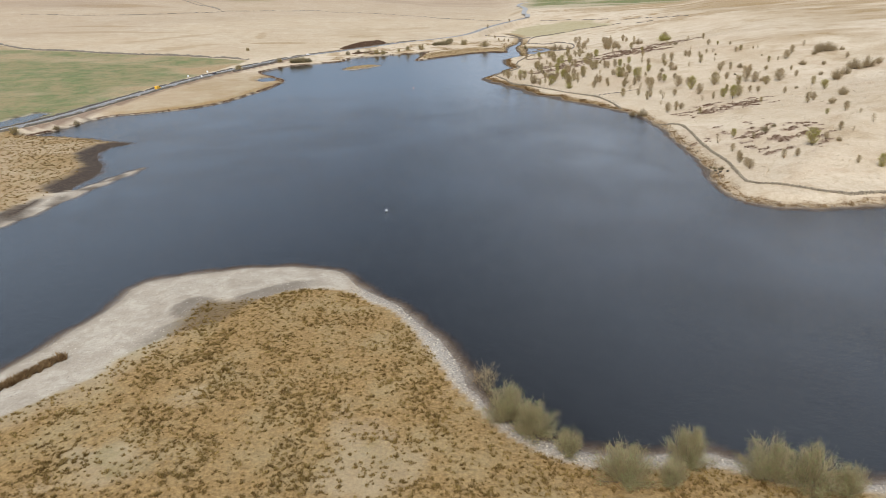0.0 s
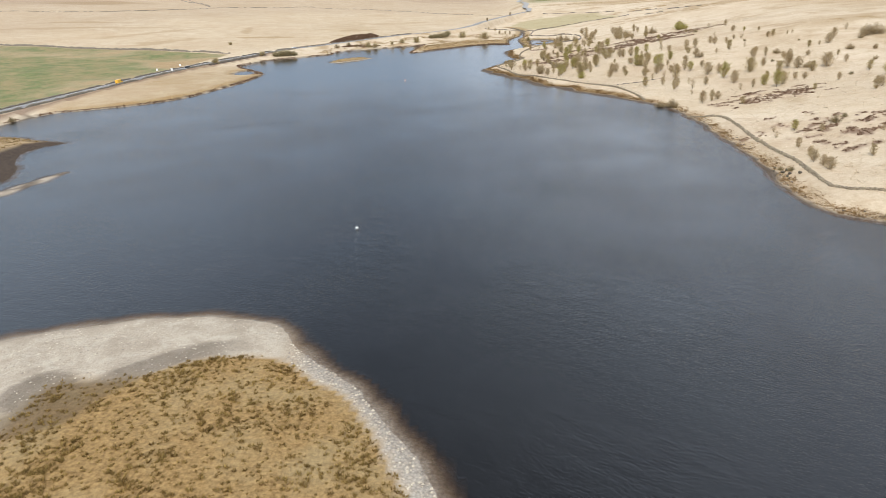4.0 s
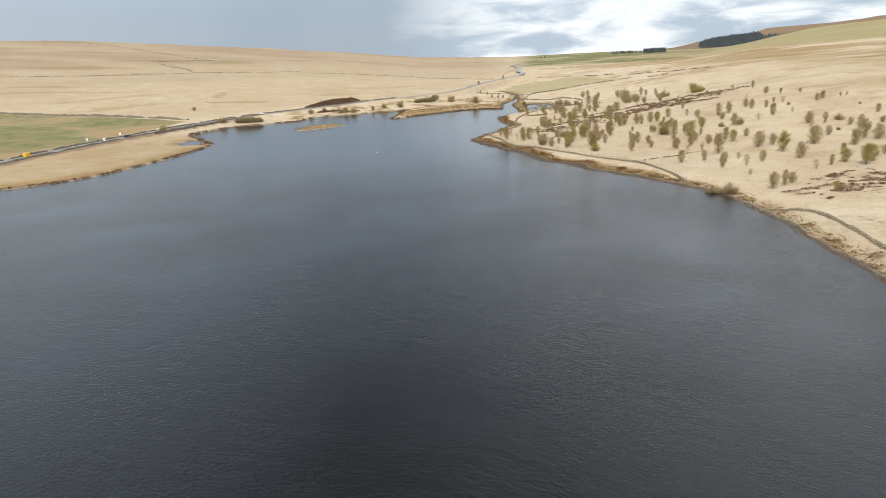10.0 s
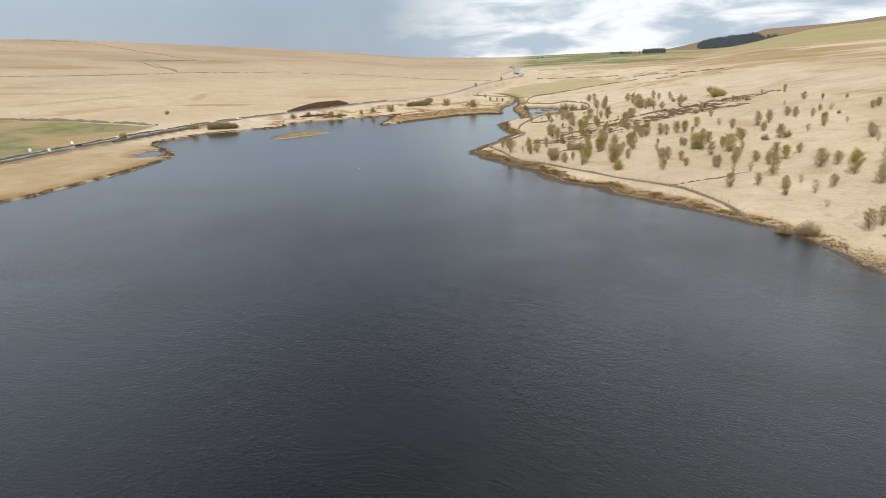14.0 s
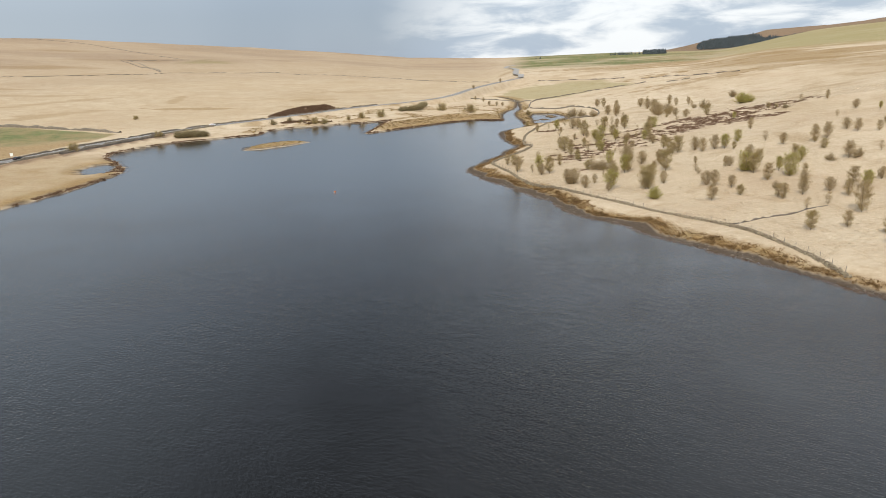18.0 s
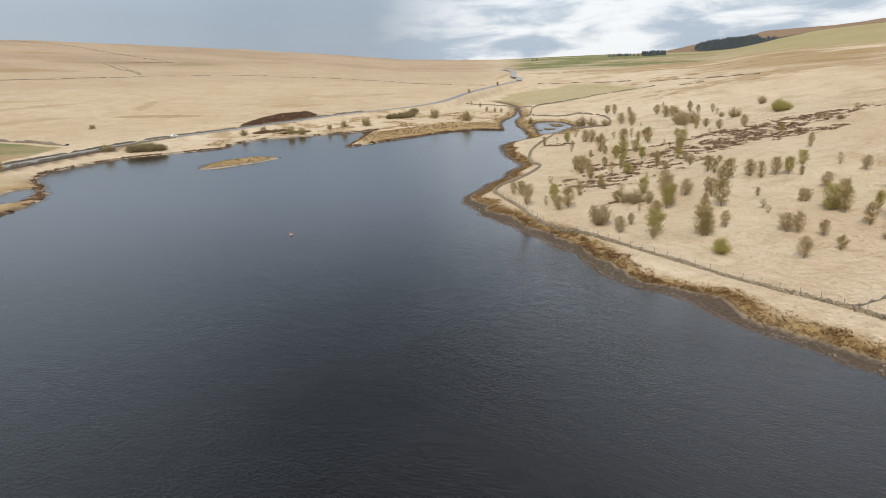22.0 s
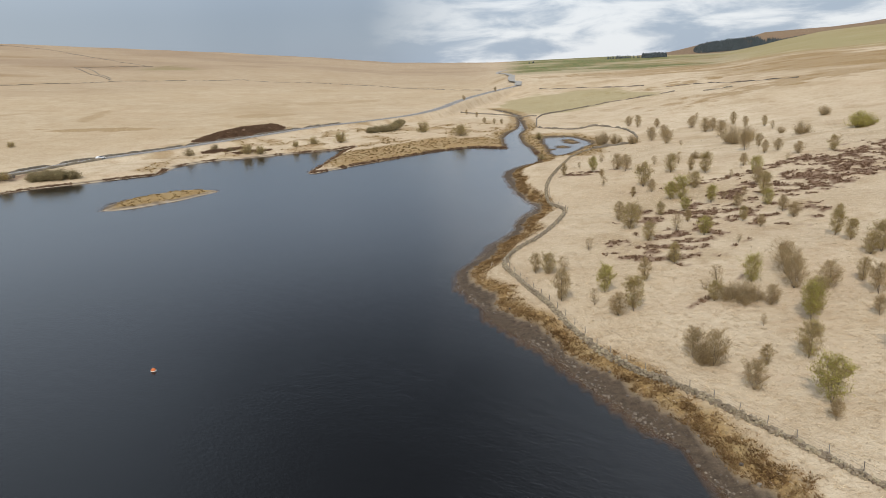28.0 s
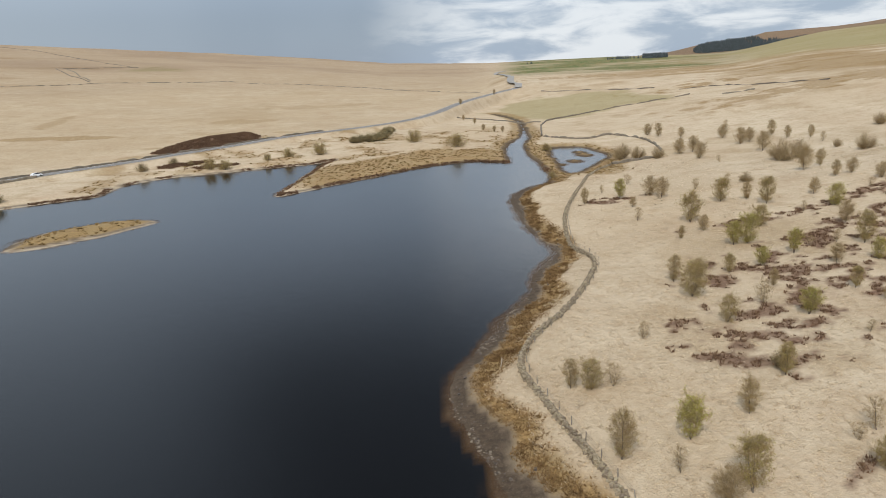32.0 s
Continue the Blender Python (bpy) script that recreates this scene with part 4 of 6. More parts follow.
BARE_UPPER = [(183.9, 519.9, 4.6), (159.9, 518.9, 2.5), (70.9, 514.8, 3.9), (64.1, 510.0, 3.2), (97.2, 506.9, 5.3), (57.6, 484.3, 3.9), (53.0, 483.3, 5.3),
              (81.2, 482.7, 3.8), (175.1, 482.4, 4.0), (66.8, 476.0, 3.3), (88.1, 475.2, 4.1), (88.0, 469.9, 3.8), (125.4, 467.5, 4.8), (78.2, 464.7, 3.0),
              (180.5, 456.6, 2.6), (27.5, 447.0, 4.3), (71.3, 442.0, 2.6), (94.0, 440.6, 5.2), (45.4, 438.5, 4.6),
              (99.9, 437.5, 5.5), (145.0, 436.9, 4.1), (95.4, 436.6, 5.2), (157.8, 435.7, 2.9), (68.5, 435.5, 6.1), (29.6, 432.0, 6.0),
              (145.6, 431.1, 4.7), (66.7, 429.2, 5.9), (77.5, 429.0, 4.4), (119.2, 428.1, 4.3)]
BARE_MIDDLE = [(71.5, 428.0, 4.8), (150.8, 427.7, 3.8), (133.2, 427.4, 5.8), (37.0, 424.4, 4.1), (182.6, 424.2, 2.3), (172.1, 424.1, 3.7), (60.5, 424.0, 3.6),
               (127.4, 423.9, 6.4), (76.7, 423.6, 5.3), (104.4, 420.1, 4.2), (86.7, 419.5, 2.6), (72.2, 416.4, 3.4), (93.7, 409.8, 3.3), (92.3, 409.4, 3.7),
               (42.7, 408.9, 4.6), (44.3, 406.1, 5.3), (50.6, 405.2, 3.2), (125.3, 400.7, 5.4), (46.5, 399.5, 4.2), (69.2, 397.2, 4.1), (193.5, 396.0, 5.5),
               (153.2, 393.3, 3.1), (108.2, 392.4, 3.1), (51.7, 391.8, 2.8), (79.0, 389.7, 4.5), (95.7, 388.5, 5.4), (80.6, 387.8, 5.0), (186.2, 386.5, 5.3),
               (181.3, 385.4, 2.4), (84.2, 384.6, 3.8), (148.3, 384.0, 4.4), (152.5, 379.6, 4.7)]
BARE_LOWER = [(101.0, 379.3, 4.3), (121.3, 378.4, 3.6), (111.6, 375.1, 5.5), (74.5, 374.1, 4.6), (103.8, 371.7, 4.0), (90.4, 371.2, 3.8), (96.6, 370.9, 4.8),
              (157.1, 370.3, 3.2), (90.6, 368.8, 4.5), (210.0, 367.0, 3.4), (166.8, 366.1, 2.7), (105.1, 365.6, 4.6), (156.1, 361.9, 5.6), (143.3, 359.7, 4.0),
              (176.5, 357.8, 2.8), (121.8, 357.1, 4.7), (116.5, 356.6, 6.1), (100.4, 352.2, 8.0), (148.6, 347.0, 7.5), (151.7, 343.6, 5.8), (91.9, 342.8, 4.1),
              (172.1, 342.5, 3.7), (162.4, 339.1, 6.8), (96.4, 336.4, 4.3), (107.9, 333.7, 3.9), (119.6, 332.1, 5.8), (93.0, 329.3, 5.0), (141.3, 322.7, 3.4),
              (144.8, 321.8, 3.0), (121.4, 316.5, 3.7), (150.1, 305.5, 3.3), (100.3, 297.5, 3.4)]
BARE_SOUTH = [(97.3, 295.6, 4.7), (93.0, 293.0, 5.1), (145.4, 269.9, 3.7), (140.3, 264.2, 4.9), (141.7, 238.2, 3.8), (103.0, 224.1, 2.4), (92.0, 214.0, 3.1),
              (127.0, 213.4, 3.4), (118.8, 206.1, 2.6), (90.5, 204.5, 2.9), (88.8, 199.0, 3.5), (89.2, 195.2, 3.0), (99.9, 193.6, 3.3), (103.2, 192.1, 2.9),
              (88.6, 191.0, 3.4), (117.7, 184.3, 2.7)]
SAPLINGS_NORTH = [(148.8, 684.8, 4.4), (156.2, 618.1, 4.0), (109.6, 598.4, 2.9), (71.0, 574.1, 3.4), (60.4, 563.5, 2.5), (84.1, 554.1, 3.2), (91.0, 550.1, 4.4),
                  (118.2, 531.5, 2.5), (60.2, 528.2, 3.5), (174.1, 524.9, 3.6), (95.8, 520.1, 2.7), (83.2, 494.8, 2.2), (88.2, 494.7, 2.8), (62.0, 469.3, 4.2),
                  (156.7, 463.4, 2.9), (40.4, 460.0, 2.8), (69.0, 454.8, 2.0), (32.6, 446.7, 3.3), (117.2, 436.9, 3.8), (161.5, 434.2, 2.9), (56.2, 433.6, 4.0),
                  (53.6, 432.3, 2.3), (34.5, 429.2, 3.0), (185.2, 424.1, 2.2), (56.0, 417.1, 2.2), (207.8, 412.0, 3.8), (154.2, 409.5, 2.7), (82.5, 407.8, 2.5),
                  (137.4, 404.8, 3.1), (81.7, 403.5, 2.2), (145.9, 377.3, 3.5), (97.5, 360.6, 3.3)]
SAPLINGS_UPPER = [(91.4, 358.9, 3.0), (102.9, 341.0, 2.7), (101.0, 329.7, 4.1), (95.8, 314.6, 2.1), (115.0, 312.9, 3.3), (93.9, 233.4, 2.2), (142.6, 230.7, 2.0),
                  (91.8, 227.0, 2.1), (140.6, 218.6, 3.1), (112.9, 212.1, 1.9), (129.6, 210.5, 1.9)]
GROVE = "young trees of the east bank"
planted([tree("birch", 21, 3, 0.20, 0.10, LEAF_GREEN, 3600, 1540, 0.012, "young birch in fresh yellow-green leaf on pale grass", wide=1.0),
         tree("birch", 22, 5, 0.30, 0.05, LEAF_GREEN, 4050, 1540, 0.012, "bushy birch in fresh yellow-green leaf on pale grass", wide=1.25, peak=0.55),
         tree("birch", 23, 2, 0.14, 0.14, LEAF_GREEN, 3150, 1400, 0.012, "slim birch in fresh yellow-green leaf on pale grass", wide=0.8)], GREEN_BIRCH, 1, GROVE)
planted([tree("birch", 31, 3, 0.20, 0.08, LEAF_OLIVE, 2470, 2040, 0.010, "young birch just breaking into olive leaf on pale grass", wide=1.0),
         tree("birch", 32, 4, 0.26, 0.05, LEAF_OLIVE, 2600, 2160, 0.010, "many-stemmed birch with olive spring leaf on pale grass", wide=1.15),
         tree("birch", 33, 2, 0.14, 0.10, LEAF_OLIVE, 2210, 1920, 0.010, "slender birch with thin olive leaf on pale grass", wide=0.8)], OLIVE_BIRCH_NORTH + OLIVE_BIRCH_UPPER, 2, GROVE)
planted([tree("sapling", 41, 3, 0.22, 0.08, LEAF_GREY, 300, 2300, 0.008, "leafless grey-brown young tree on pale grass", wide=1.05),
         tree("sapling", 42, 5, 0.30, 0.05, LEAF_GREY, 300, 2500, 0.008, "leafless many-stemmed brown tree on pale grass", wide=1.25),
         tree("sapling", 43, 2, 0.15, 0.10, LEAF_OLIVE, 500, 2100, 0.009, "nearly bare brown tree with first buds", wide=0.85)],
        BARE_NORTH + BARE_UPPER + BARE_MIDDLE + BARE_LOWER + BARE_SOUTH, 3, GROVE)
planted([tree("sapling", 51, 2, 0.25, 0.1, LEAF_GREY, 60, 800, 0.012, "thin bare sapling on pale grass", wide=0.9),
         tree("sapling", 52, 3, 0.35, 0.08, LEAF_GREY, 80, 900, 0.012, "thin spreading bare sapling on pale grass", wide=1.1)], SAPLINGS_NORTH + SAPLINGS_UPPER, 4, GROVE)

# ---------------- bushes: x, y, width ----------------
NEAR_WILLOWS = [(5.2, 67.8, 8.4), (8.8, 64.6, 8.2), (12.8, 60.0, 5.4), (27.6, 57.8, 8.4), (36.4, 54.8, 8.2), (18.9, 54.4, 8.6), (24.4, 53.6, 5.2), (40.6, 53.2, 9.0),
                (44.6, 52.0, 6.4)]
GREEN_BUSHES = [(175.5, 583.0, 7.5), (171.0, 582.0, 10.0), (95.7, 401.7, 4.8), (61.4, 380.2, 5.2)]
GREY_WILLOWS_NORTH = [(187.9, 634.6, 8.3), (86.0, 633.0, 11.0), (91.5, 631.0, 9.0), (98.0, 627.0, 8.0), (152.1, 602.3, 5.2), (133.8, 593.0, 11.3), (127.1, 590.0, 12.4),
                      (152.9, 588.2, 9.2), (98.9, 555.5, 5.1), (55.6, 427.6, 5.0), (59.0, 426.3, 3.9), (57.5, 426.0, 6.5), (43.3, 407.3, 5.5), (120.2, 401.0, 4.1),
                      (127.6, 399.9, 5.4), (206.8, 390.8, 10.2), (211.9, 390.7, 10.2), (218.2, 388.5, 4.2), (201.4, 385.8, 4.1), (158.6, 380.8, 4.7), (94.2, 379.9, 3.7),
                      (186.0, 366.2, 5.1), (194.6, 360.1, 4.4), (213.6, 343.1, 6.4), (155.7, 342.6, 4.9), (199.3, 339.1, 9.8), (205.8, 339.0, 10.3), (182.5, 338.2, 3.6),
                      (190.5, 330.5, 7.3), (182.0, 323.1, 9.4), (78.8, 300.5, 4.5), (82.5, 297.5, 6.5)]
GREY_WILLOWS_UPPER = [(157.9, 271.8, 6.6), (145.0, 254.3, 4.7), (120.6, 201.6, 2.9)]
OLIVE_BUSHES = [(2.0, 712.0, 12.0), (-222.0, 691.0, 6.0), (23.0, 688.0, 12.0), (-42.0, 686.0, 11.0), (-55.0, 677.0, 8.0), (-64.0, 674.0, 6.0), (62.2, 673.0, 7.0),
                (-84.0, 655.5, 9.0), (-78.0, 655.5, 8.0), (53.4, 605.0, 4.5), (-163.0, 590.0, 7.0), (-180.5, 531.0, 8.0), (-209.6, 288.0, 7.0)]
DARK_BUSHES = [(-104.0, 667.0, 6.0), (-96.0, 666.0, 5.0), (-112.0, 653.5, 8.0), (162.0, 514.1, 4.3), (54.0, 448.1, 4.2), (160.4, 426.3, 2.8), (179.7, 403.9, 2.0),
               (149.9, 364.9, 2.7), (-197.0, 318.0, 5.0), (159.7, 314.8, 2.9), (-200.0, 305.0, 5.0), (113.3, 232.3, 2.9), (108.7, 228.4, 4.9), (81.2, 200.0, 2.2),
               (82.6, 197.5, 2.6)]
SCRUB = "bushes round the reservoir"
planted([bush("willow_bush", 61, LEAF_WILLOW, 6000, 7500, 0.0070, "dense grey-green willow bush on the pebbly shore", 0.72),
         bush("willow_bush", 62, LEAF_WILLOW, 6000, 7500, 0.0070, "rounded grey-green willow bush on the pebbly shore", 0.66)], NEAR_WILLOWS, 5, SCRUB)
planted([bush("willow_bush", 63, LEAF_GREY, 3600, 1800, 0.010, "rounded leafless grey willow bush", 0.6)], GREY_WILLOWS_NORTH + GREY_WILLOWS_UPPER, 6, SCRUB)
planted([bush("willow_bush", 64, LEAF_OLIVE, 3000, 2200, 0.011, "rounded olive-green willow bush by the shore", 0.6)], OLIVE_BUSHES, 7, SCRUB)
planted([bush("willow_bush", 66, LEAF_GREEN, 2600, 4200, 0.016, "rounded bush in fresh bright green leaf", 0.7)], GREEN_BUSHES, 10, SCRUB)
THICKET = [(-152, 591.5, 9), (-147.5, 593, 10), (-143, 594.5, 10), (-138.5, 596, 8), (-29, 716, 8), (-26, 718, 9), (-22, 721, 10), (-18, 725, 10), (-15.5, 732, 10), (-14, 740, 9), (-13, 750, 8), (-12, 760, 6)]
planted([bush("willow_bush", 67, LEAF_THICK, 3600, 5200, 0.017, "dense dark olive willow thicket beside the road", 0.40)], THICKET, 11, SCRUB)
planted([bush("gorse_bush", 65, LEAF_DARK, 2000, 2200, 0.012, "low dark scrub bush on the bank", 0.5)], DARK_BUSHES, 8, SCRUB)
planted([tree("alder", 71, 5, 0.5, 0.1, LEAF_GREY, 60, 1500, 0.010, "bare grey alder on the pebbly shore", wide=1.6, peak=0.6)], [(2.6, 75.2, 4.0)], 9, SCRUB)

# ---------------- tussocks, heather, stones ----------------
def clump(rng, blades, spread, lean, width, curl=0.0):
    """A tuft of blades, one metre high before it is scaled."""
    V = []
    for _ in range(blades):
        a, r = rng.uniform(0, 2 * np.pi), spread * rng.random() ** 0.5
        b = a + rng.normal() * 0.6
        l = lean * rng.uniform(0.3, 1.2)
        h = rng.uniform(0.55, 1.05)
        foot = np.array([math.cos(a) * r, math.sin(a) * r, -0.08])
        tip = foot + np.array([math.cos(b) * l, math.sin(b) * l, h])
        side = np.array([-math.sin(b + rng.normal()), math.cos(b + rng.normal()), 0]) * width
        V += [foot - side, foot + side, tip]
    return np.array(V), np.arange(3 * blades).reshape(-1, 3)


def stone_shape(seed, flat=0.65):
    """An uneven block of eight corners."""
    rng = np.random.default_rng(seed)
    c = np.array([(x, y, z) for z in (0, 1) for y in (-1, 1) for x in (-1, 1)], float) * [0.5, 0.5, 1]
    c[:, :2] *= 1 - 0.30 * (c[:, 2:] > 0) * rng.uniform(0.4, 1.3, (8, 1))
    c += rng.normal(size=(8, 3)) * 0.09
    c[:, 2] = c[:, 2] * flat - 0.12
    f = [(0, 2, 3), (0, 3, 1), (4, 5, 7), (4, 7, 6), (0, 1, 5), (0, 5, 4), (1, 3, 7), (1, 7, 5), (3, 2, 6), (3, 6, 7), (2, 0, 4), (2, 4, 6)]
    return c, np.array(f)


RUSH = leafy("rush_tussock", (0.16, 0.095, 0.03), (0.46, 0.315, 0.105), 0.7)
BANK_RUSH = leafy("orange_rush", (0.15, 0.082, 0.034), (0.46, 0.30, 0.14), 0.5)
MARSH_RUSH = leafy("tawny_rush", (0.22, 0.135, 0.05), (0.50, 0.36, 0.17), 0.3)
PALE_TUFT = leafy("pale_tuft", (0.60, 0.485, 0.335), (0.69, 0.57, 0.41), 0.5)
HEATH = leafy("heather_clump", (0.15, 0.085, 0.05), (0.34, 0.215, 0.135), 1.2)
STONE = varied("weathered_stone", (0.20, 0.155, 0.10), (0.38, 0.31, 0.215), 5.0, per="island", spread=0.3)
WALL_STONE = varied("wall_stone", (0.20, 0.155, 0.10), (0.38, 0.31, 0.215), 5.0, per="object", spread=0.3)
PEBBLE = varied("pale_pebble", (0.33, 0.27, 0.20), (0.54, 0.46, 0.355), 6.0, per="island", spread=0.35)
WET_STONE = varied("wet_stone", (0.075, 0.058, 0.043), (0.22, 0.175, 0.135), 4.0, per="island", spread=0.45, rough=0.6)
SHORE_STONE = varied("shore_stone", (0.075, 0.058, 0.043), (0.24, 0.19, 0.145), 4.0, per="island", spread=0.5, rough=0.7)
rng = np.random.default_rng(5)
RUSHES = [clump(rng, 26, 0.42, 0.62, 0.10) for _ in range(6)]
BANK_CLUMPS = [clump(rng, 10, 0.55, 0.6, 0.13) for _ in range(5)]
TUFTS = [clump(rng, 7, 0.45, 0.7, 0.16) for _ in range(5)]
HEATHS = [clump(rng, 12, 0.55, 0.35, 0.16) for _ in range(5)]
BLOCKS = [stone_shape(100 + k) for k in range(6)]
FLATS = [stone_shape(120 + k, 0.45) for k in range(6)]


def sow(n, x0, x1, y0, y1, weight, seed):
    """n random places in a rectangle, thinned by weight(x, y, sd, zones)."""
    r = np.random.default_rng(seed)
    x, y = r.uniform(x0, x1, n), r.uniform(y0, y1, n)
    sd = edge(x, y)
    za_, zb_ = zones(x, y, sd, None)
    keep = (r.random(n) < weight(x, y, sd, za_, zb_)) & (sd > 0.05)
    x, y, sd = x[keep], y[keep], sd[keep]
    return x, y, surface(x, y), sd, r


def stuff(name, me, label, category):
    return tagged(new(name, me), label, category, kind="stuff")


# rushes on the near point
x, y, z, sd, r = sow(90000, -92, 62, 34, 122, lambda x, y, sd, a, b: (a[2] - 0.12) * (0.16 + 0.50 * sstep(fbm(x / 4, y / 4, 3), -0.25, 0.3)) * sstep(sd, 2.0, 4.5), 31)
stuff("rush_tussocks", scattered("rush_tussocks", RUSHES, x, y, z, 0.20 + 0.40 * r.random(len(x)) ** 1.8, r, RUSH, tall=r.uniform(0.55, 0.95, len(x))), "low brown rush tussocks over the near point", "rushes")
# a strip of taller rushes on the western strand of the point
x, y = r.uniform(0, 1, 160), r.normal(size=160) * 0.6
x, y = -76.5 + 6.5 * x - y * 0.6, 75 + 11 * x + y * 0.6
stuff("rush_strip", scattered("rush_strip", RUSHES, x, y, surface(x, y), r.uniform(0.6, 1.2, 160), r, BANK_RUSH), "russet strip of rushes on the shingle", "rushes")
# bank of the east shore, thickest just above the mud
def along(line, n, far, seed):
    """n random places within `far` of a line, with the ground's height and distance from the water."""
    r = np.random.default_rng(seed)
    line = np.array(line, float)
    seg = np.hypot(*np.diff(line, axis=0).T)
    k = r.choice(len(seg), n, p=seg / seg.sum())
    f = r.random((n, 1))
    p = line[k] * (1 - f) + line[k + 1] * f + r.uniform(-far, far, (n, 2))
    return p[:, 0], p[:, 1], edge(p[:, 0], p[:, 1]), r


x, y, sd, r = along(EAST[:-2], 170000, 10, 32)
za_, zb_ = zones(x, y, sd, None)
keep = (r.random(len(x)) < 1.0 * za_[2] * (0.12 + 0.88 * sstep(fbm(x / 1.6 + 8, y / 1.6, 3) + 0.4 * fbm(x / 9, y / 9, 2), -0.45, 0.0))) & (sd > 0.6) & (sd < 9)
x, y = x[keep], y[keep]
BANK_SIZE = 0.65 + 0.35 * sstep(fbm(x / 4, y / 4, 2), -0.2, 0.3)
stuff("bank_rushes", scattered("bank_rushes", BANK_CLUMPS, x, y, surface(x, y), r.uniform(0.28, 0.72, len(x)) * BANK_SIZE, r, BANK_RUSH, tall=r.uniform(0.4, 0.75, len(x))), "orange-brown rush tussocks along the east bank", "rushes")
# marsh, island and delta
x, y, z, sd, r = sow(120000, -230, 110, 150, 760, lambda x, y, sd, a, b: 0.75 * a[2] * (1 - b[0]) * (sd > 0.7) * ((x < 0) | (y > 600)) * np.where((x < -120) & (y > 330), 0.0, 1.0), 33)
stuff("marsh_rushes", scattered("marsh_rushes", RUSHES, x, y, z, r.uniform(0.35, 0.9, len(x)), r, MARSH_RUSH, tall=r.uniform(0.45, 0.8, len(x))), "tawny rushes on the far banks and the island", "rushes")
# pale grass tufts of the east bank, thick where the path comes close
x, y, z, sd, r = sow(80000, 15, 175, 325, 520, lambda x, y, sd, a, b: 0.7 * sstep(sd, 4, 7) * (1 - a[3]) * (1 - 0.5 * sstep(x, 90, 150)), 34)
stuff("grass_tufts", scattered("grass_tufts", TUFTS, x, y, z, r.uniform(0.30, 0.62, len(x)), r, PALE_TUFT, tall=r.uniform(0.10, 0.22, len(x))), "pale dead moor grass in tufts", "grass")
x, y, z, sd, r = sow(34000, 30, 230, 165, 620, lambda x, y, sd, a, b: 0.8 * sstep(sd, 8, 14) * (1 - a[3]) * ((y < 325) | (y > 520)), 35)
stuff("grass_tufts", scattered("grass_tufts", TUFTS, x, y, z, r.uniform(0.5, 0.95, len(x)), r, PALE_TUFT, tall=r.uniform(0.14, 0.28, len(x))), "pale dead moor grass in coarse tufts", "grass")
# heather
x, y, z, sd, r = sow(120000, 40, 215, 190, 570, lambda x, y, sd, a, b: 0.7 * (a[3] > 0.45), 36)
stuff("heather", scattered("heather", HEATHS, x, y, z, r.uniform(0.35, 0.85, len(x)), r, HEATH, tall=r.uniform(0.45, 0.8, len(x))), "dark brown heather clumps among the pale grass", "heather")
x, y, z, sd, r = sow(30000, -145, -65, 655, 775, lambda x, y, sd, a, b: 0.8 * (a[3] > 0.4), 37)
stuff("heather", scattered("heather", HEATHS, x, y, z, r.uniform(0.7, 1.4, len(x)), r, HEATH, tall=r.uniform(0.5, 0.9, len(x))), "patch of dark red-brown heather above the road", "heather")
# dark tufts on the eroded western banks, added to draw their dark undercut
r = np.random.default_rng(41)
rim = np.array(WEST)
k = r.integers(0, len(rim) - 1, 9000)
f = r.random((9000, 1))
p = rim[k] * (1 - f) + rim[k + 1] * f + r.normal(size=(9000, 2)) * 2.2
sd = edge(p[:, 0], p[:, 1])
keep = (sd > 0.5) & (sd < 2.4) & (fbm(p[:, 0] / 8, p[:, 1] / 8, 3) > -0.25)
x, y = p[keep, 0], p[keep, 1]
z = surface(x, y)
stuff("bank_tufts", scattered("bank_tufts", HEATHS, x, y, z, r.uniform(0.5, 1.3, len(x)), r, HEATH, tall=r.uniform(0.4, 0.7, len(x))), "dark tufts added along the undercut edge of the eroded bank", "rushes")
# pebbles of the near point, wet stones of the east shore
x, y, z, sd, r = sow(30000, -30, 62, 40, 118, lambda x, y, sd, a, b: 0.9 * (b[1] > 0.3) * (sd < 4), 38)
stuff("pebbles", scattered("pebbles", FLATS, x, y, z, r.uniform(0.10, 0.32, len(x)), r, PEBBLE), "pale pebbles along the edge of the near point", "pebbles")
x, y, z, sd, r = sow(14000, -84, -20, 60, 126, lambda x, y, sd, a, b: 0.25 * (a[0] > 0.4), 39)
stuff("shingle", scattered("shingle", FLATS, x, y, z, r.uniform(0.08, 0.26, len(x)), r, PEBBLE), "scattered stones on the sandy strand", "stones")
x, y, z, sd, r = sow(110000, 8, 125, 155, 600, lambda x, y, sd, a, b: 0.13 * (sd < 4.2) * (sd > -0.2) * sstep(fbm(x / 6, y / 6, 3), -0.3, 0.35), 40)
stuff("shore_stones", scattered("shore_stones", BLOCKS, x, y, z, r.uniform(0.10, 0.48, len(x)) ** 1.15, r, WET_STONE), "wet grey stones and mud along the east shore", "stones")

x, y, sd, r = along(EAST[:-2], 60000, 4, 42)
keep = (sd > 0.0) & (sd < 2.6) & (r.random(len(x)) < (0.25 + 0.75 * (1 - sstep(sd, 0.4, 1.3))) * sstep(fbm(x / 5 + 2, y / 5, 4), -0.15, 0.3))
x, y = x[keep], y[keep]
stuff("shore_pebbles", scattered("shore_pebbles", FLATS, x, y, surface(x, y) + 0.02, 0.07 + 0.26 * r.random(len(x)) ** 2.2, r, SHORE_STONE), "grey and pale stones along the waterline of the east shore", "stones")

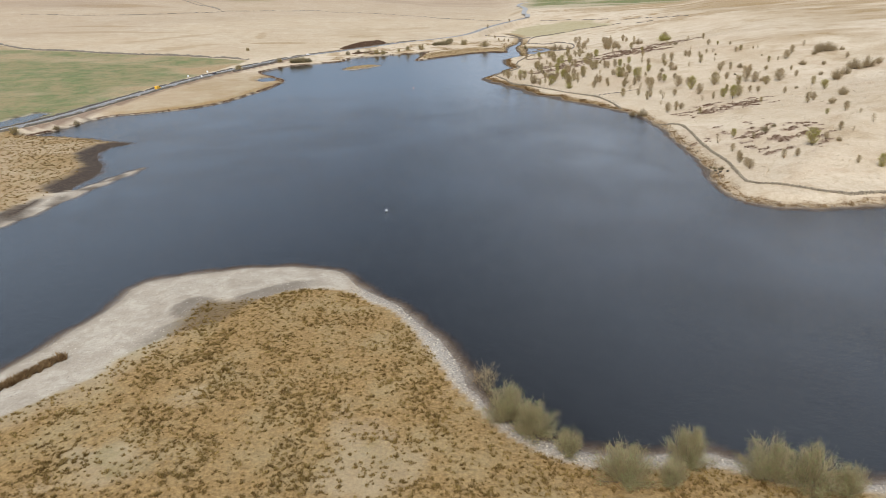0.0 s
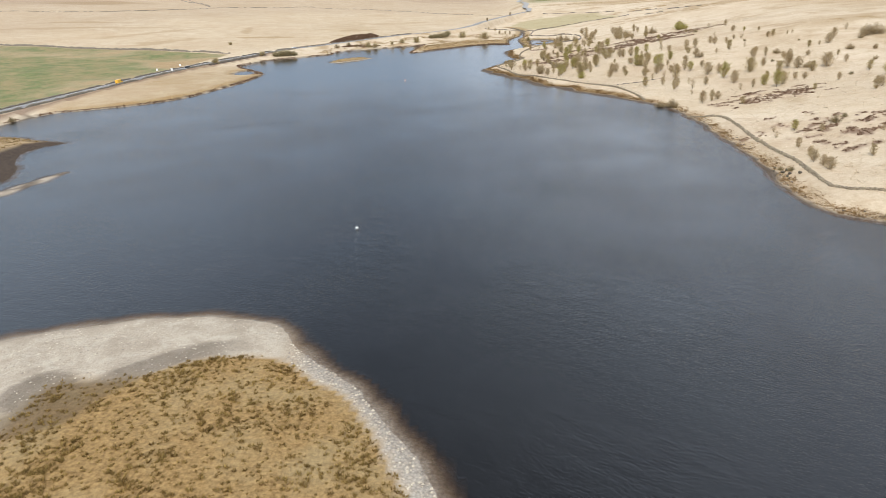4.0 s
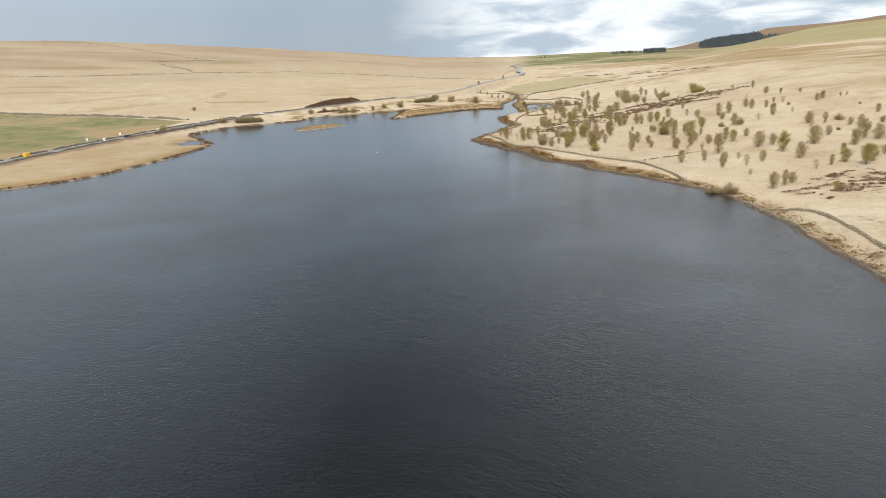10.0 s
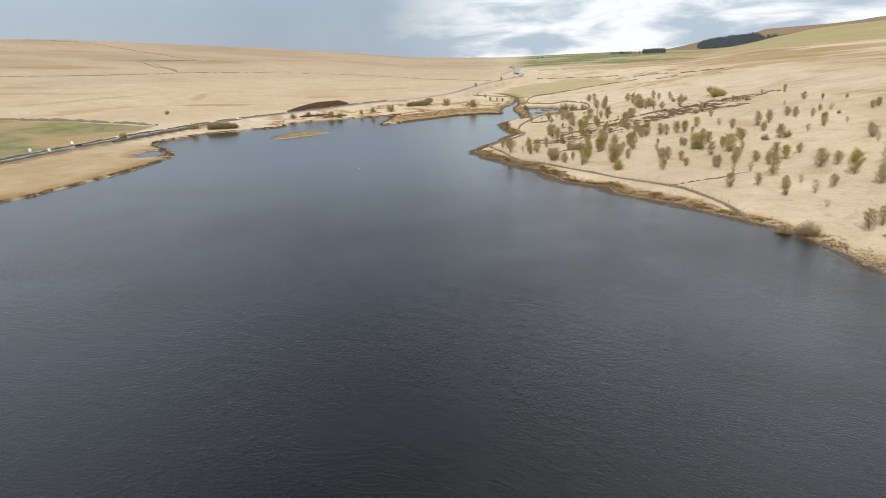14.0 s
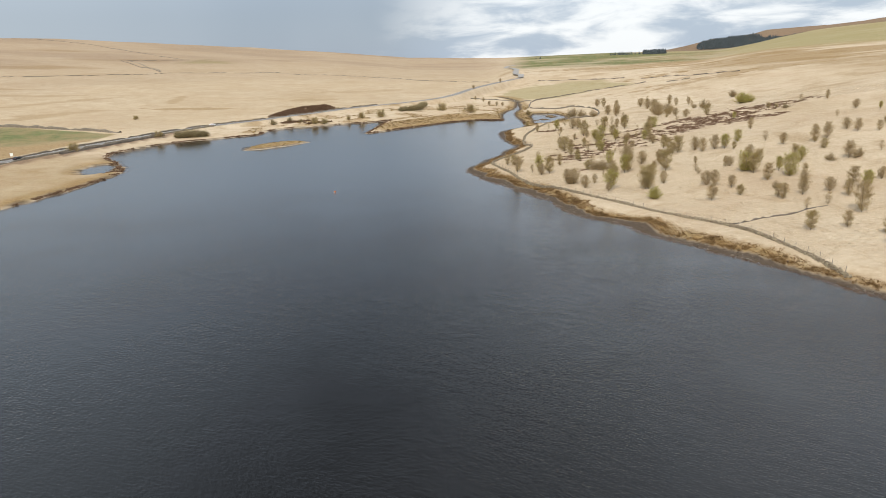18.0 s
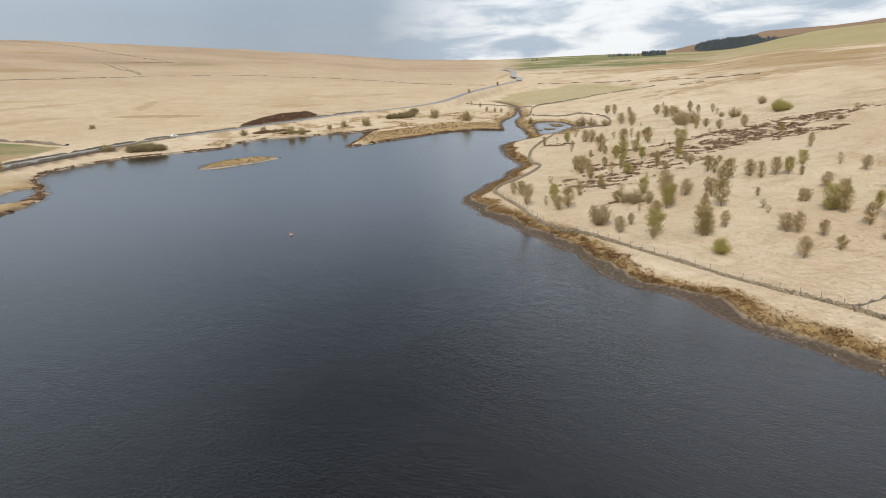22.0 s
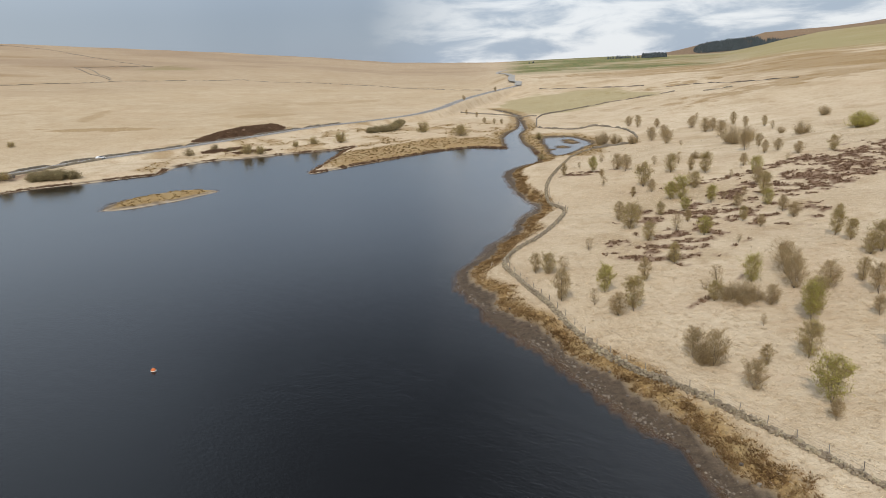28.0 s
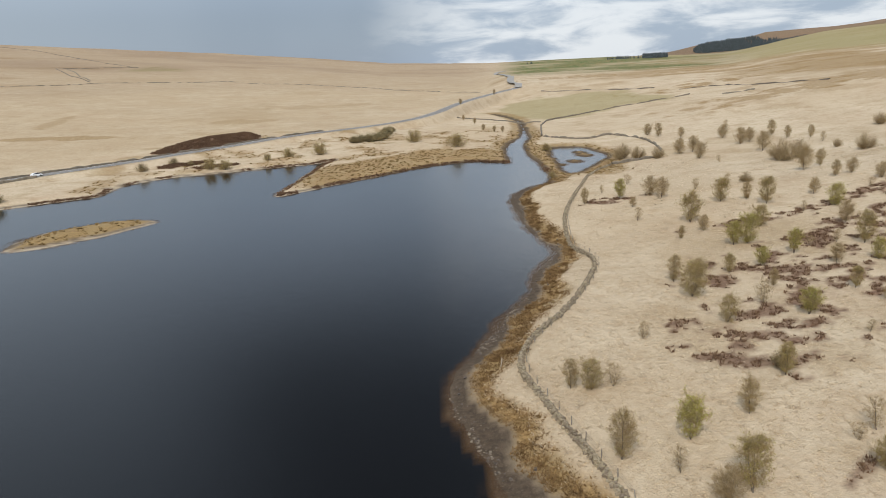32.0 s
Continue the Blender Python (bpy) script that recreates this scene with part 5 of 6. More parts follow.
# dark rocks on the bank below the south wall
ROCKS = [(80.8, 197.4, 1.7), (81.6, 195.6, 1.3), (80.4, 194.0, 1.1), (82.4, 198.8, 1.2), (79.6, 199.8, 0.9), (83.2, 193.6, 1.5), (79.8, 192.0, 0.9), (81.0, 202.4, 1.0)]
DARK_ROCK = varied("dark_rock", (0.06, 0.048, 0.033), (0.19, 0.155, 0.105), 3.0)
for k, (bx, by, s) in enumerate(ROCKS):
    v, f = BLOCKS[k % 6]
    bm = bmesh.new()
    vs = [bm.verts.new(p * s * 0.7) for p in v]
    for t in f:
        bm.faces.new([vs[i] for i in t])
    bmesh.ops.bevel(bm, geom=list(bm.edges), offset=0.12 * s, segments=1, affect="EDGES")
    rock = new("boulder", mesh_of(bm, "boulder", DARK_ROCK))
    rock.matrix_world = pose(bx, by, height_at(bx, by), 0, 0, 47 * k)
    tagged(rock, "dark weathered boulder on the grassy bank", "boulder", "boulders on the bank")

# ---------------- dry stone walls ----------------
def resample(line, step):
    line = np.asarray(line, float)
    seg = np.hypot(*np.diff(line, axis=0).T)
    run = np.concatenate([[0], np.cumsum(seg)])
    at = np.arange(0, run[-1], step)
    px, py = np.interp(at, run, line[:, 0]), np.interp(at, run, line[:, 1])
    d = np.gradient(np.stack([px, py], 1), axis=0)
    d /= np.linalg.norm(d, axis=1, keepdims=True) + 1e-9
    return px, py, d, at


def rubble_wall(name, line, seed, label, near=None, wide=0.42, high=0.75):
    """A tumbled wall of loose stones; those in the stretch `near` (by y) are parts, the rest is one part."""
    px, py, d, at = resample(line, 0.36)
    r = np.random.default_rng(seed)
    per = 6
    n = len(px)
    side = np.tile([-1, 0, 1, -0.6, 0.6, 0], n) * wide * 0.55 + r.normal(size=n * per) * 0.10
    level = np.tile([0, 0, 0, 0.30, 0.30, 0.52], n) * high / 0.75
    sag = np.repeat(0.55 + 0.45 * sstep(fbm(at / 9 + seed, at * 0, 3), -0.5, 0.4), per)
    X = np.repeat(px, per) - np.repeat(d[:, 1], per) * side + r.normal(size=n * per) * 0.07
    Y = np.repeat(py, per) + np.repeat(d[:, 0], per) * side + r.normal(size=n * per) * 0.07
    Z = surface(X, Y) + level * sag
    S = r.uniform(0.24, 0.44, n * per)
    mid = n // 2
    ob = thing(name, px[mid], py[mid], height_at(px[mid], py[mid]), label=label, category="stone wall")
    inv = ob.matrix_world.inverted()
    picked = np.zeros(n * per, bool)
    if near:
        idx = np.where((Y > near[0]) & (Y < near[1]))[0][:300]
        picked[idx] = True
        shapes = [tri_mesh("stone", v, f, WALL_STONE) for v, f in BLOCKS]
        for i in idx:
            st = new("stone", shapes[i % 6])
            st.parent = ob
            st.matrix_basis = inv @ Matrix.LocRotScale((X[i], Y[i], Z[i]), Euler((0, 0, float(r.uniform(0, 6.28)))), (S[i],) * 3)
    rest = ~picked
    o = np.array(ob.location)
    me = scattered("rubble", BLOCKS, X[rest] - o[0], Y[rest] - o[1], Z[rest] - o[2], S[rest], r, STONE)
    tagged(part("rubble", me, None, ob), kind="stuff")
    return ob


rubble_wall("dry_stone_wall", WALL_C, 7, "long low tumbled dry stone wall of grey stones above the shore", near=(424, 443))
rubble_wall("dry_stone_wall", WALL_SOUTH_C, 8, "low tumbled dry stone wall of grey stones on the south bank", wide=0.36, high=0.5)

WOOD_GREY = varied("weathered_wood", (0.16, 0.14, 0.115), (0.36, 0.32, 0.27), 8.0)
WIRE = varied("rusty_wire", (0.14, 0.12, 0.10), (0.24, 0.21, 0.18), 8.0, metal=0.6, rough=0.6)


def wire_fence(line, offset, spacing, label):
    px, py, d, at = resample(line, spacing)
    X, Y = px + d[:, 1] * offset, py - d[:, 0] * offset
    Z = surface(X, Y)
    ob = thing("wire_fence", X[0], Y[0], Z[0], label=label, category="fence")
    o = np.array(ob.location)
    bm = bmesh.new()
    cyl(bm, (0, 0, -0.3), (0, 0, 1.12), 0.055, 0.045, 6)
    shape = mesh_of(bm, "post", WOOD_GREY)
    r = random.Random(3)
    for i in range(len(X)):
        p = new("post", shape)
        p.parent = ob
        p.matrix_basis = pose(X[i] - o[0], Y[i] - o[1], Z[i] - o[2], r.uniform(-5, 5), r.uniform(-5, 5), r.uniform(0, 90))
    for h in (0.45, 0.75, 1.02):
        v, f = tube(np.stack([X - o[0], Y - o[1], Z - o[2] + h], 1), np.full(len(X), 0.008), 3)
        part("wire", tri_mesh("wire", v, f, WIRE), None, ob)
    return ob


wire_fence(WALL_C[5:], -0.75, 3.4, "old wire fence on grey wooden posts beside the wall")

FIELD_WALL = varied("dark_field_wall", (0.12, 0.10, 0.075), (0.28, 0.23, 0.175), 0.8, spread=0.2)


def field_wall(line, high, wide, label, step=3.0, gaps=0.0, seed=1, lift=None, name="field_wall"):
    """A distant wall: an uneven bank of stone and rushes that follows the ground."""
    px, py, d, at = resample(chaikin(line, False, 1), step)
    r = np.random.default_rng(seed)
    n = len(px)
    hgt = high * (0.65 + 0.7 * r.random(n)) * np.where(r.random(n) < gaps, 0.12, 1)
    wid = wide * (0.8 + 0.4 * r.random(n))
    ring = []
    for s, t in ((-1, 0), (-0.75, 0.8), (0, 1), (0.75, 0.8), (1, 0)):
        X, Y = px - d[:, 1] * s * wid / 2, py + d[:, 0] * s * wid / 2
        Z = surface(X, Y) if lift is None else lift(X, Y)
        ring.append(np.stack([X, Y, Z - 0.4 * (t == 0) + hgt * t], 1))
    V = np.stack(ring, 1).reshape(-1, 3)
    m = n // 2
    ob = new(name, None)
    o = V[5 * m].copy()
    q = []
    for i in range(n - 1):
        for k in range(4):
            a = 5 * i + k
            q += [(a, a + 1, a + 6), (a, a + 6, a + 5)]
    bpy.data.objects.remove(ob)
    ob = new(name, tri_mesh(name, V - o, np.array(q), FIELD_WALL))
    ob.location = o
    return tagged(ob, label, "stone wall", kind="structure")


W_LONG = [(-700, 1080), (-560, 1110), (-513, 1149), (-471, 1221), (-458, 1262), (-452, 1306), (-423, 1342), (-361, 1380), (-318, 1396), (-303, 1420), (-277, 1408), (-247, 1394), (-177, 1398),
          (-140, 1382), (-100, 1338), (-56, 1308), (-6, 1240), (30, 1176), (68, 1152)]
field_wall(W_LONG, 0.85, 1.3, "long dark dry stone wall across the moor", 4, 0.34, 2, name="moor_wall")
field_wall([(-1300, 2270), (-1180, 2232), (-1063, 2186), (-1010, 2171), (-892, 2054), (-776, 1929), (-671, 1810), (-615, 1765), (-583, 1736)], 0.9, 1.6, "dark wall climbing the moor", 8, 0.15, 3, name="moor_wall")
field_wall([(-565, 1727), (-610, 1675), (-657, 1601)], 0.9, 1.6, "dark wall on the upper moor", 8, 0.3, 4, name="moor_wall")
field_wall([(-657, 1601), (-590, 1502), (-517, 1393), (-460, 1321)], 0.9, 1.6, "dark wall running down the moor", 8, 0.15, 5, name="moor_wall")
field_wall([(-646, 1615), (-596, 1546), (-515, 1407), (-469, 1340)], 0.7, 2.2, "sunken dark track beside the moor wall", 8, 0.25, 6, name="moor_wall")
field_wall([(-560, 760), (-503, 722), (-450, 682), (-382, 668), (-288, 648), (-196, 619)], 1.5, 1.8, "dark wall along the top of the green field", 4, 0.03, 7)
field_wall([(69, 725), (81, 803), (99, 823), (129, 836), (146, 843), (161, 844), (200, 862)], 0.8, 1.0, "dark wall on the far side of the stream", 4, 0.2, 9)
field_wall([(29, 853), (51, 832), (81, 803)], 0.8, 1.0, "dark wall between the road and the stream", 4, 0.15, 17)
field_wall([(116, 1017), (139, 1003), (164, 990), (201, 937)], 0.8, 1.3, "dark wall below the green hill", 5, 0.3, 10, name="moor_wall")
field_wall([(207, 905), (233, 898), (246, 832), (259, 786)], 0.8, 1.3, "dark wall on the eastern hillside", 5, 0.25, 11, name="moor_wall")
field_wall([(209, 830), (228, 821)], 0.8, 1.3, "short dark wall on the eastern hillside", 4, 0.2, 18, name="moor_wall")
field_wall([(69.6, 723), (77.5, 706), (88.7, 699), (98.7, 710), (105.4, 703), (111.5, 688), (109, 657), (101, 631), (93, 627), (84, 623), (78, 619)], 0.9, 1.0, "low dark wall round the pond", 2, 0.08, 12)
field_wall([(69, 350), (74, 352), (80, 355), (87, 356), (92, 359), (98, 360)], 0.32, 0.55, "low remains of a wall in the pale grass", 1.0, 0.55, 13)

# ---------------- road ----------------
ASPHALT = varied("asphalt", (0.27, 0.25, 0.225), (0.37, 0.345, 0.315), 3.0, rough=0.9, bump=0.1)
PAINT = varied("road_paint", (0.60, 0.60, 0.58), (0.82, 0.82, 0.80), 2.0, rough=0.7, bump=0)
px, py, d, at = resample(ROAD_C, 5.0)


def ribbon(name, px, py, d, z, half, mat, shift=0.0, crown=0.0):
    V = []
    for s in (-1, -0.5, 0, 0.5, 1):
        o = shift + s * half
        V.append(np.stack([px - d[:, 1] * o, py + d[:, 0] * o, z + crown * (1 - abs(s))], 1))
    V = np.stack(V, 1).reshape(-1, 3)
    q = []
    for i in range(len(px) - 1):
        for k in range(4):
            a = 5 * i + k
            q += [(a, a + 6, a + 1), (a, a + 5, a + 6)]
    return tri_mesh(name, V, np.array(q), mat, True)


road_z = road_height(to_line(px, py, ROAD_C)[1]) + 0.14
road = tagged(new("road", ribbon("road", px, py, d, road_z, 3.7, ASPHALT, 0, 0.05)), "grey asphalt road along the west shore", "road", kind="structure")
for sh in (-2.95, 2.95):
    part("edge_line", ribbon("edge_line", px, py, d, road_z + 0.012, 0.07, PAINT, sh), None, road, "worn white edge line")
dash_v, dash_f = [], []
for i in range(0, len(px) - 1, 2):
    dx, dy = d[i]
    for a, b in ((0, -0.07), (0, 0.07), (3.0, 0.07), (3.0, -0.07)):
        dash_v.append((px[i] + dx * a - dy * b, py[i] + dy * a + dx * b, road_z[i] + 0.075))
    k = len(dash_v) - 4
    dash_f += [(k, k + 2, k + 1), (k, k + 3, k + 2)]
tagged(part("centre_line", tri_mesh("centre_line", dash_v, dash_f, PAINT), None, road, "broken white centre line"), kind="stuff")
keep = (py > 283) & (py < 640)
LAKE_SIDE = np.stack([px + d[:, 1] * 4.3, py - d[:, 0] * 4.3], 1)[keep]
FIELD_SIDE = np.stack([px - d[:, 1] * 4.4, py + d[:, 0] * 4.4], 1)[(py > 283) & (py < 760)]
field_wall(LAKE_SIDE, 0.95, 0.7, "dark stone wall between the road and the reservoir", 3, 0.03, 14, name="road_wall")
field_wall(FIELD_SIDE, 0.9, 0.7, "stone wall along the field side of the road", 3, 0.12, 15, name="road_wall")
RETAIN = np.stack([px + d[:, 1] * 6.6, py - d[:, 0] * 6.6], 1)[(py > 520) & (py < 600)]
field_wall(RETAIN, 1.1, 0.8, "dark retaining wall below the road", 3, 0.0, 16, name="retaining_wall")

FAR_ROAD = [(100, 1074), (108, 1110), (104, 1150), (108, 1210), (119, 1284), (124, 1380), (128, 1477), (132, 1580), (137, 1689), (146, 1800), (159, 1896), (185, 1930)]
fx, fy, fd, fat = resample(chaikin(FAR_ROAD, False), 12.0)
tagged(new("far_road", ribbon("far_road", fx, fy, fd, surface(fx, fy) + 0.9, 4.4, ASPHALT)), "grey road climbing out of the valley", "road", kind="structure")

# ---------------- conifers on the eastern skyline ----------------
CONIFER = varied("conifer", (0.045, 0.055, 0.06), (0.085, 0.10, 0.10), 0.2, per="island", spread=0.35, bump=0)


def conifer_shape(seed):
    r = np.random.default_rng(seed)
    chunks = []
    for k in range(4):
        z0, z1, rad = 0.08 + 0.2 * k, 0.42 + 0.2 * k, 0.22 * (1 - 0.21 * k)
        a = np.arange(6) * np.pi / 3 + r.random()
        rr = rad * r.uniform(0.75, 1.2, 6)
        v = np.concatenate([np.stack([np.cos(a) * rr, np.sin(a) * rr, np.full(6, z0) + r.normal(size=6) * 0.02], 1), [[0, 0, z1]]])
        chunks.append((v, np.array([(i, (i + 1) % 6, 6) for i in range(6)])))
    chunks.append((np.array([(0.02, 0, -0.1), (-0.01, 0.02, -0.1), (-0.01, -0.02, -0.1), (0, 0, 0.3)]), np.array([(0, 1, 3), (1, 2, 3), (2, 0, 3)])))
    return join(chunks)


CONIFERS = [conifer_shape(k) for k in range(4)]


def wood(n, spots, label, seed, low=9, high=15):
    r = np.random.default_rng(seed)
    X, Y = [], []
    for cx, cy, rx, ry, turn, share in spots:
        m = int(n * share)
        a, q = r.uniform(0, 2 * np.pi, m), r.random(m) ** 0.5
        u, v = np.cos(a) * q * rx, np.sin(a) * q * ry
        c, s = math.cos(radians(turn)), math.sin(radians(turn))
        X.append(cx + u * c - v * s), Y.append(cy + u * s + v * c)
    X, Y = np.concatenate(X), np.concatenate(Y)
    stuff("conifer_wood", scattered("conifer_wood", CONIFERS, X, Y, surface(X, Y), r.uniform(low, high, len(X)), r, CONIFER), label, "wood")


def polar(az, dist):
    return 10 + dist * math.sin(radians(az)), 400 + dist * math.cos(radians(az))


wood(3000, [(*polar(22.4, 3060), 60, 130, -23, 0.22), (*polar(23.6, 3060), 80, 150, -24, 0.34), (*polar(24.8, 3030), 70, 150, -25, 0.22), (*polar(26.2, 2950), 80, 90, -26, 0.14), (*polar(27.6, 2880), 80, 60, -27, 0.08)], "dark conifer plantation on the farther hill", 1, 9, 16)
wood(300, [(*polar(18.5, 1960), 34, 50, -18, 1.0)], "dark clump of conifers on the skyline", 2, 9, 15)
wood(46, [(*polar(16.0, 1990), 50, 14, -16, 1.0)], "thin row of trees on the skyline", 3, 6, 11)
wood(9, [(*polar(8.4, 1960), 9, 6, -8, 1.0)], "a few dark trees by the end of the hill", 4, 4, 7)

# ---------------- buoys ----------------
ORANGE = varied("orange_plastic", (0.62, 0.16, 0.03), (0.80, 0.27, 0.06), 2.0, rough=0.5, bump=0.05)
WHITE = varied("white_plastic", (0.66, 0.64, 0.58), (0.84, 0.83, 0.79), 2.0, rough=0.5, bump=0.05)
GALV = varied("galvanised_steel", (0.30, 0.30, 0.30), (0.48, 0.48, 0.48), 6.0, rough=0.5, metal=0.8, bump=0.05)


def buoy(bx, by, mat, label):
    ob = thing("buoy", bx, by, 0.0, label=label, category="buoy", group="mooring buoys")
    bm = bmesh.new()
    bmesh.ops.create_uvsphere(bm, u_segments=20, v_segments=14, radius=0.36)
    bmesh.ops.scale(bm, vec=(1, 1, 0.92), verts=bm.verts)
    bmesh.ops.translate(bm, vec=(0, 0, 0.12), verts=bm.verts)
    part("float", bm, mat, ob, smooth=True)
    bm = bmesh.new()
    cyl(bm, (0, 0, 0.06), (0, 0, 0.15), 0.375, 0.375, 20)
    part("collar", bm, GALV if mat is WHITE else WHITE, ob)
    bm = bmesh.new()
    cyl(bm, (0, 0, 0.42), (0, 0, 0.56), 0.03, 0.03, 8)
    part("stalk", bm, GALV, ob)
    v, f = tube([(0.07 * math.cos(a), 0, 0.62 + 0.07 * math.sin(a)) for a in np.linspace(0, 2 * math.pi, 13)], [0.016] * 13, 5)
    part("mooring_ring", tri_mesh("mooring_ring", v, f, GALV, True), None, ob)


buoy(-22.5, 165.3, WHITE, "white round mooring buoy floating on dark water")
buoy(-31.8, 415.3, ORANGE, "orange round mooring buoy floating on dark water")

# ---------------- road signs and vehicles ----------------
def road_sign(x, y, turn):
    ob = thing("road_sign", x, y, height_at(x, y), turn, label="white rectangular road sign on a grey post", category="road sign", group="road signs")
    bm = bmesh.new()
    box(bm, 0, 0, 2.0, 1.3, 0.04, 1.5, 0.015)
    part("panel", bm, WHITE, ob)
    for sx in (-0.4, 0.4):
        bm = bmesh.new()
        cyl(bm, (sx, 0.05, -0.3), (sx, 0.05, 2.7), 0.045, 0.045, 8)
        part("post", bm, GALV, ob)


road_sign(-201.3, 478, 12)
road_sign(-190.6, 476, 12)
road_sign(-199.5, 512, 14)

GLASS = varied("dark_glass", (0.012, 0.014, 0.016), (0.03, 0.033, 0.037), 1.0, rough=0.08, bump=0, spec=0.6)
RUBBER = varied("tyre_rubber", (0.012, 0.012, 0.012), (0.03, 0.03, 0.03), 6.0)
ALLOY = varied("wheel_alloy", (0.32, 0.32, 0.33), (0.5, 0.5, 0.5), 6.0, metal=0.8, rough=0.4)
LAMP_CLEAR = varied("lamp_glass", (0.6, 0.6, 0.6), (0.8, 0.8, 0.8), 4.0, rough=0.2, bump=0)
LAMP_RED = varied("lamp_red", (0.3, 0.01, 0.01), (0.5, 0.03, 0.02), 4.0, rough=0.2, bump=0)


def profile_body(bm, pts, half, tuck=0.12):
    """A body from a side outline, drawn in towards the roof."""
    top = max(p[1] for p in pts)
    rows = []
    for s in (-1, 1):
        rows.append([bm.verts.new((s * (half - tuck * max(0, (z - 0.9) / max(0.1, top - 0.9))), yy, z)) for yy, z in pts])
    n = len(pts)
    bm.faces.new(rows[0][::-1])
    bm.faces.new(rows[1])
    for i in range(n):
        bm.faces.new((rows[0][i], rows[0][(i + 1) % n], rows[1][(i + 1) % n], rows[1][i]))
    bmesh.ops.recalc_face_normals(bm, faces=bm.faces)
    bmesh.ops.bevel(bm, geom=list(bm.edges), offset=0.05, segments=2, affect="EDGES")


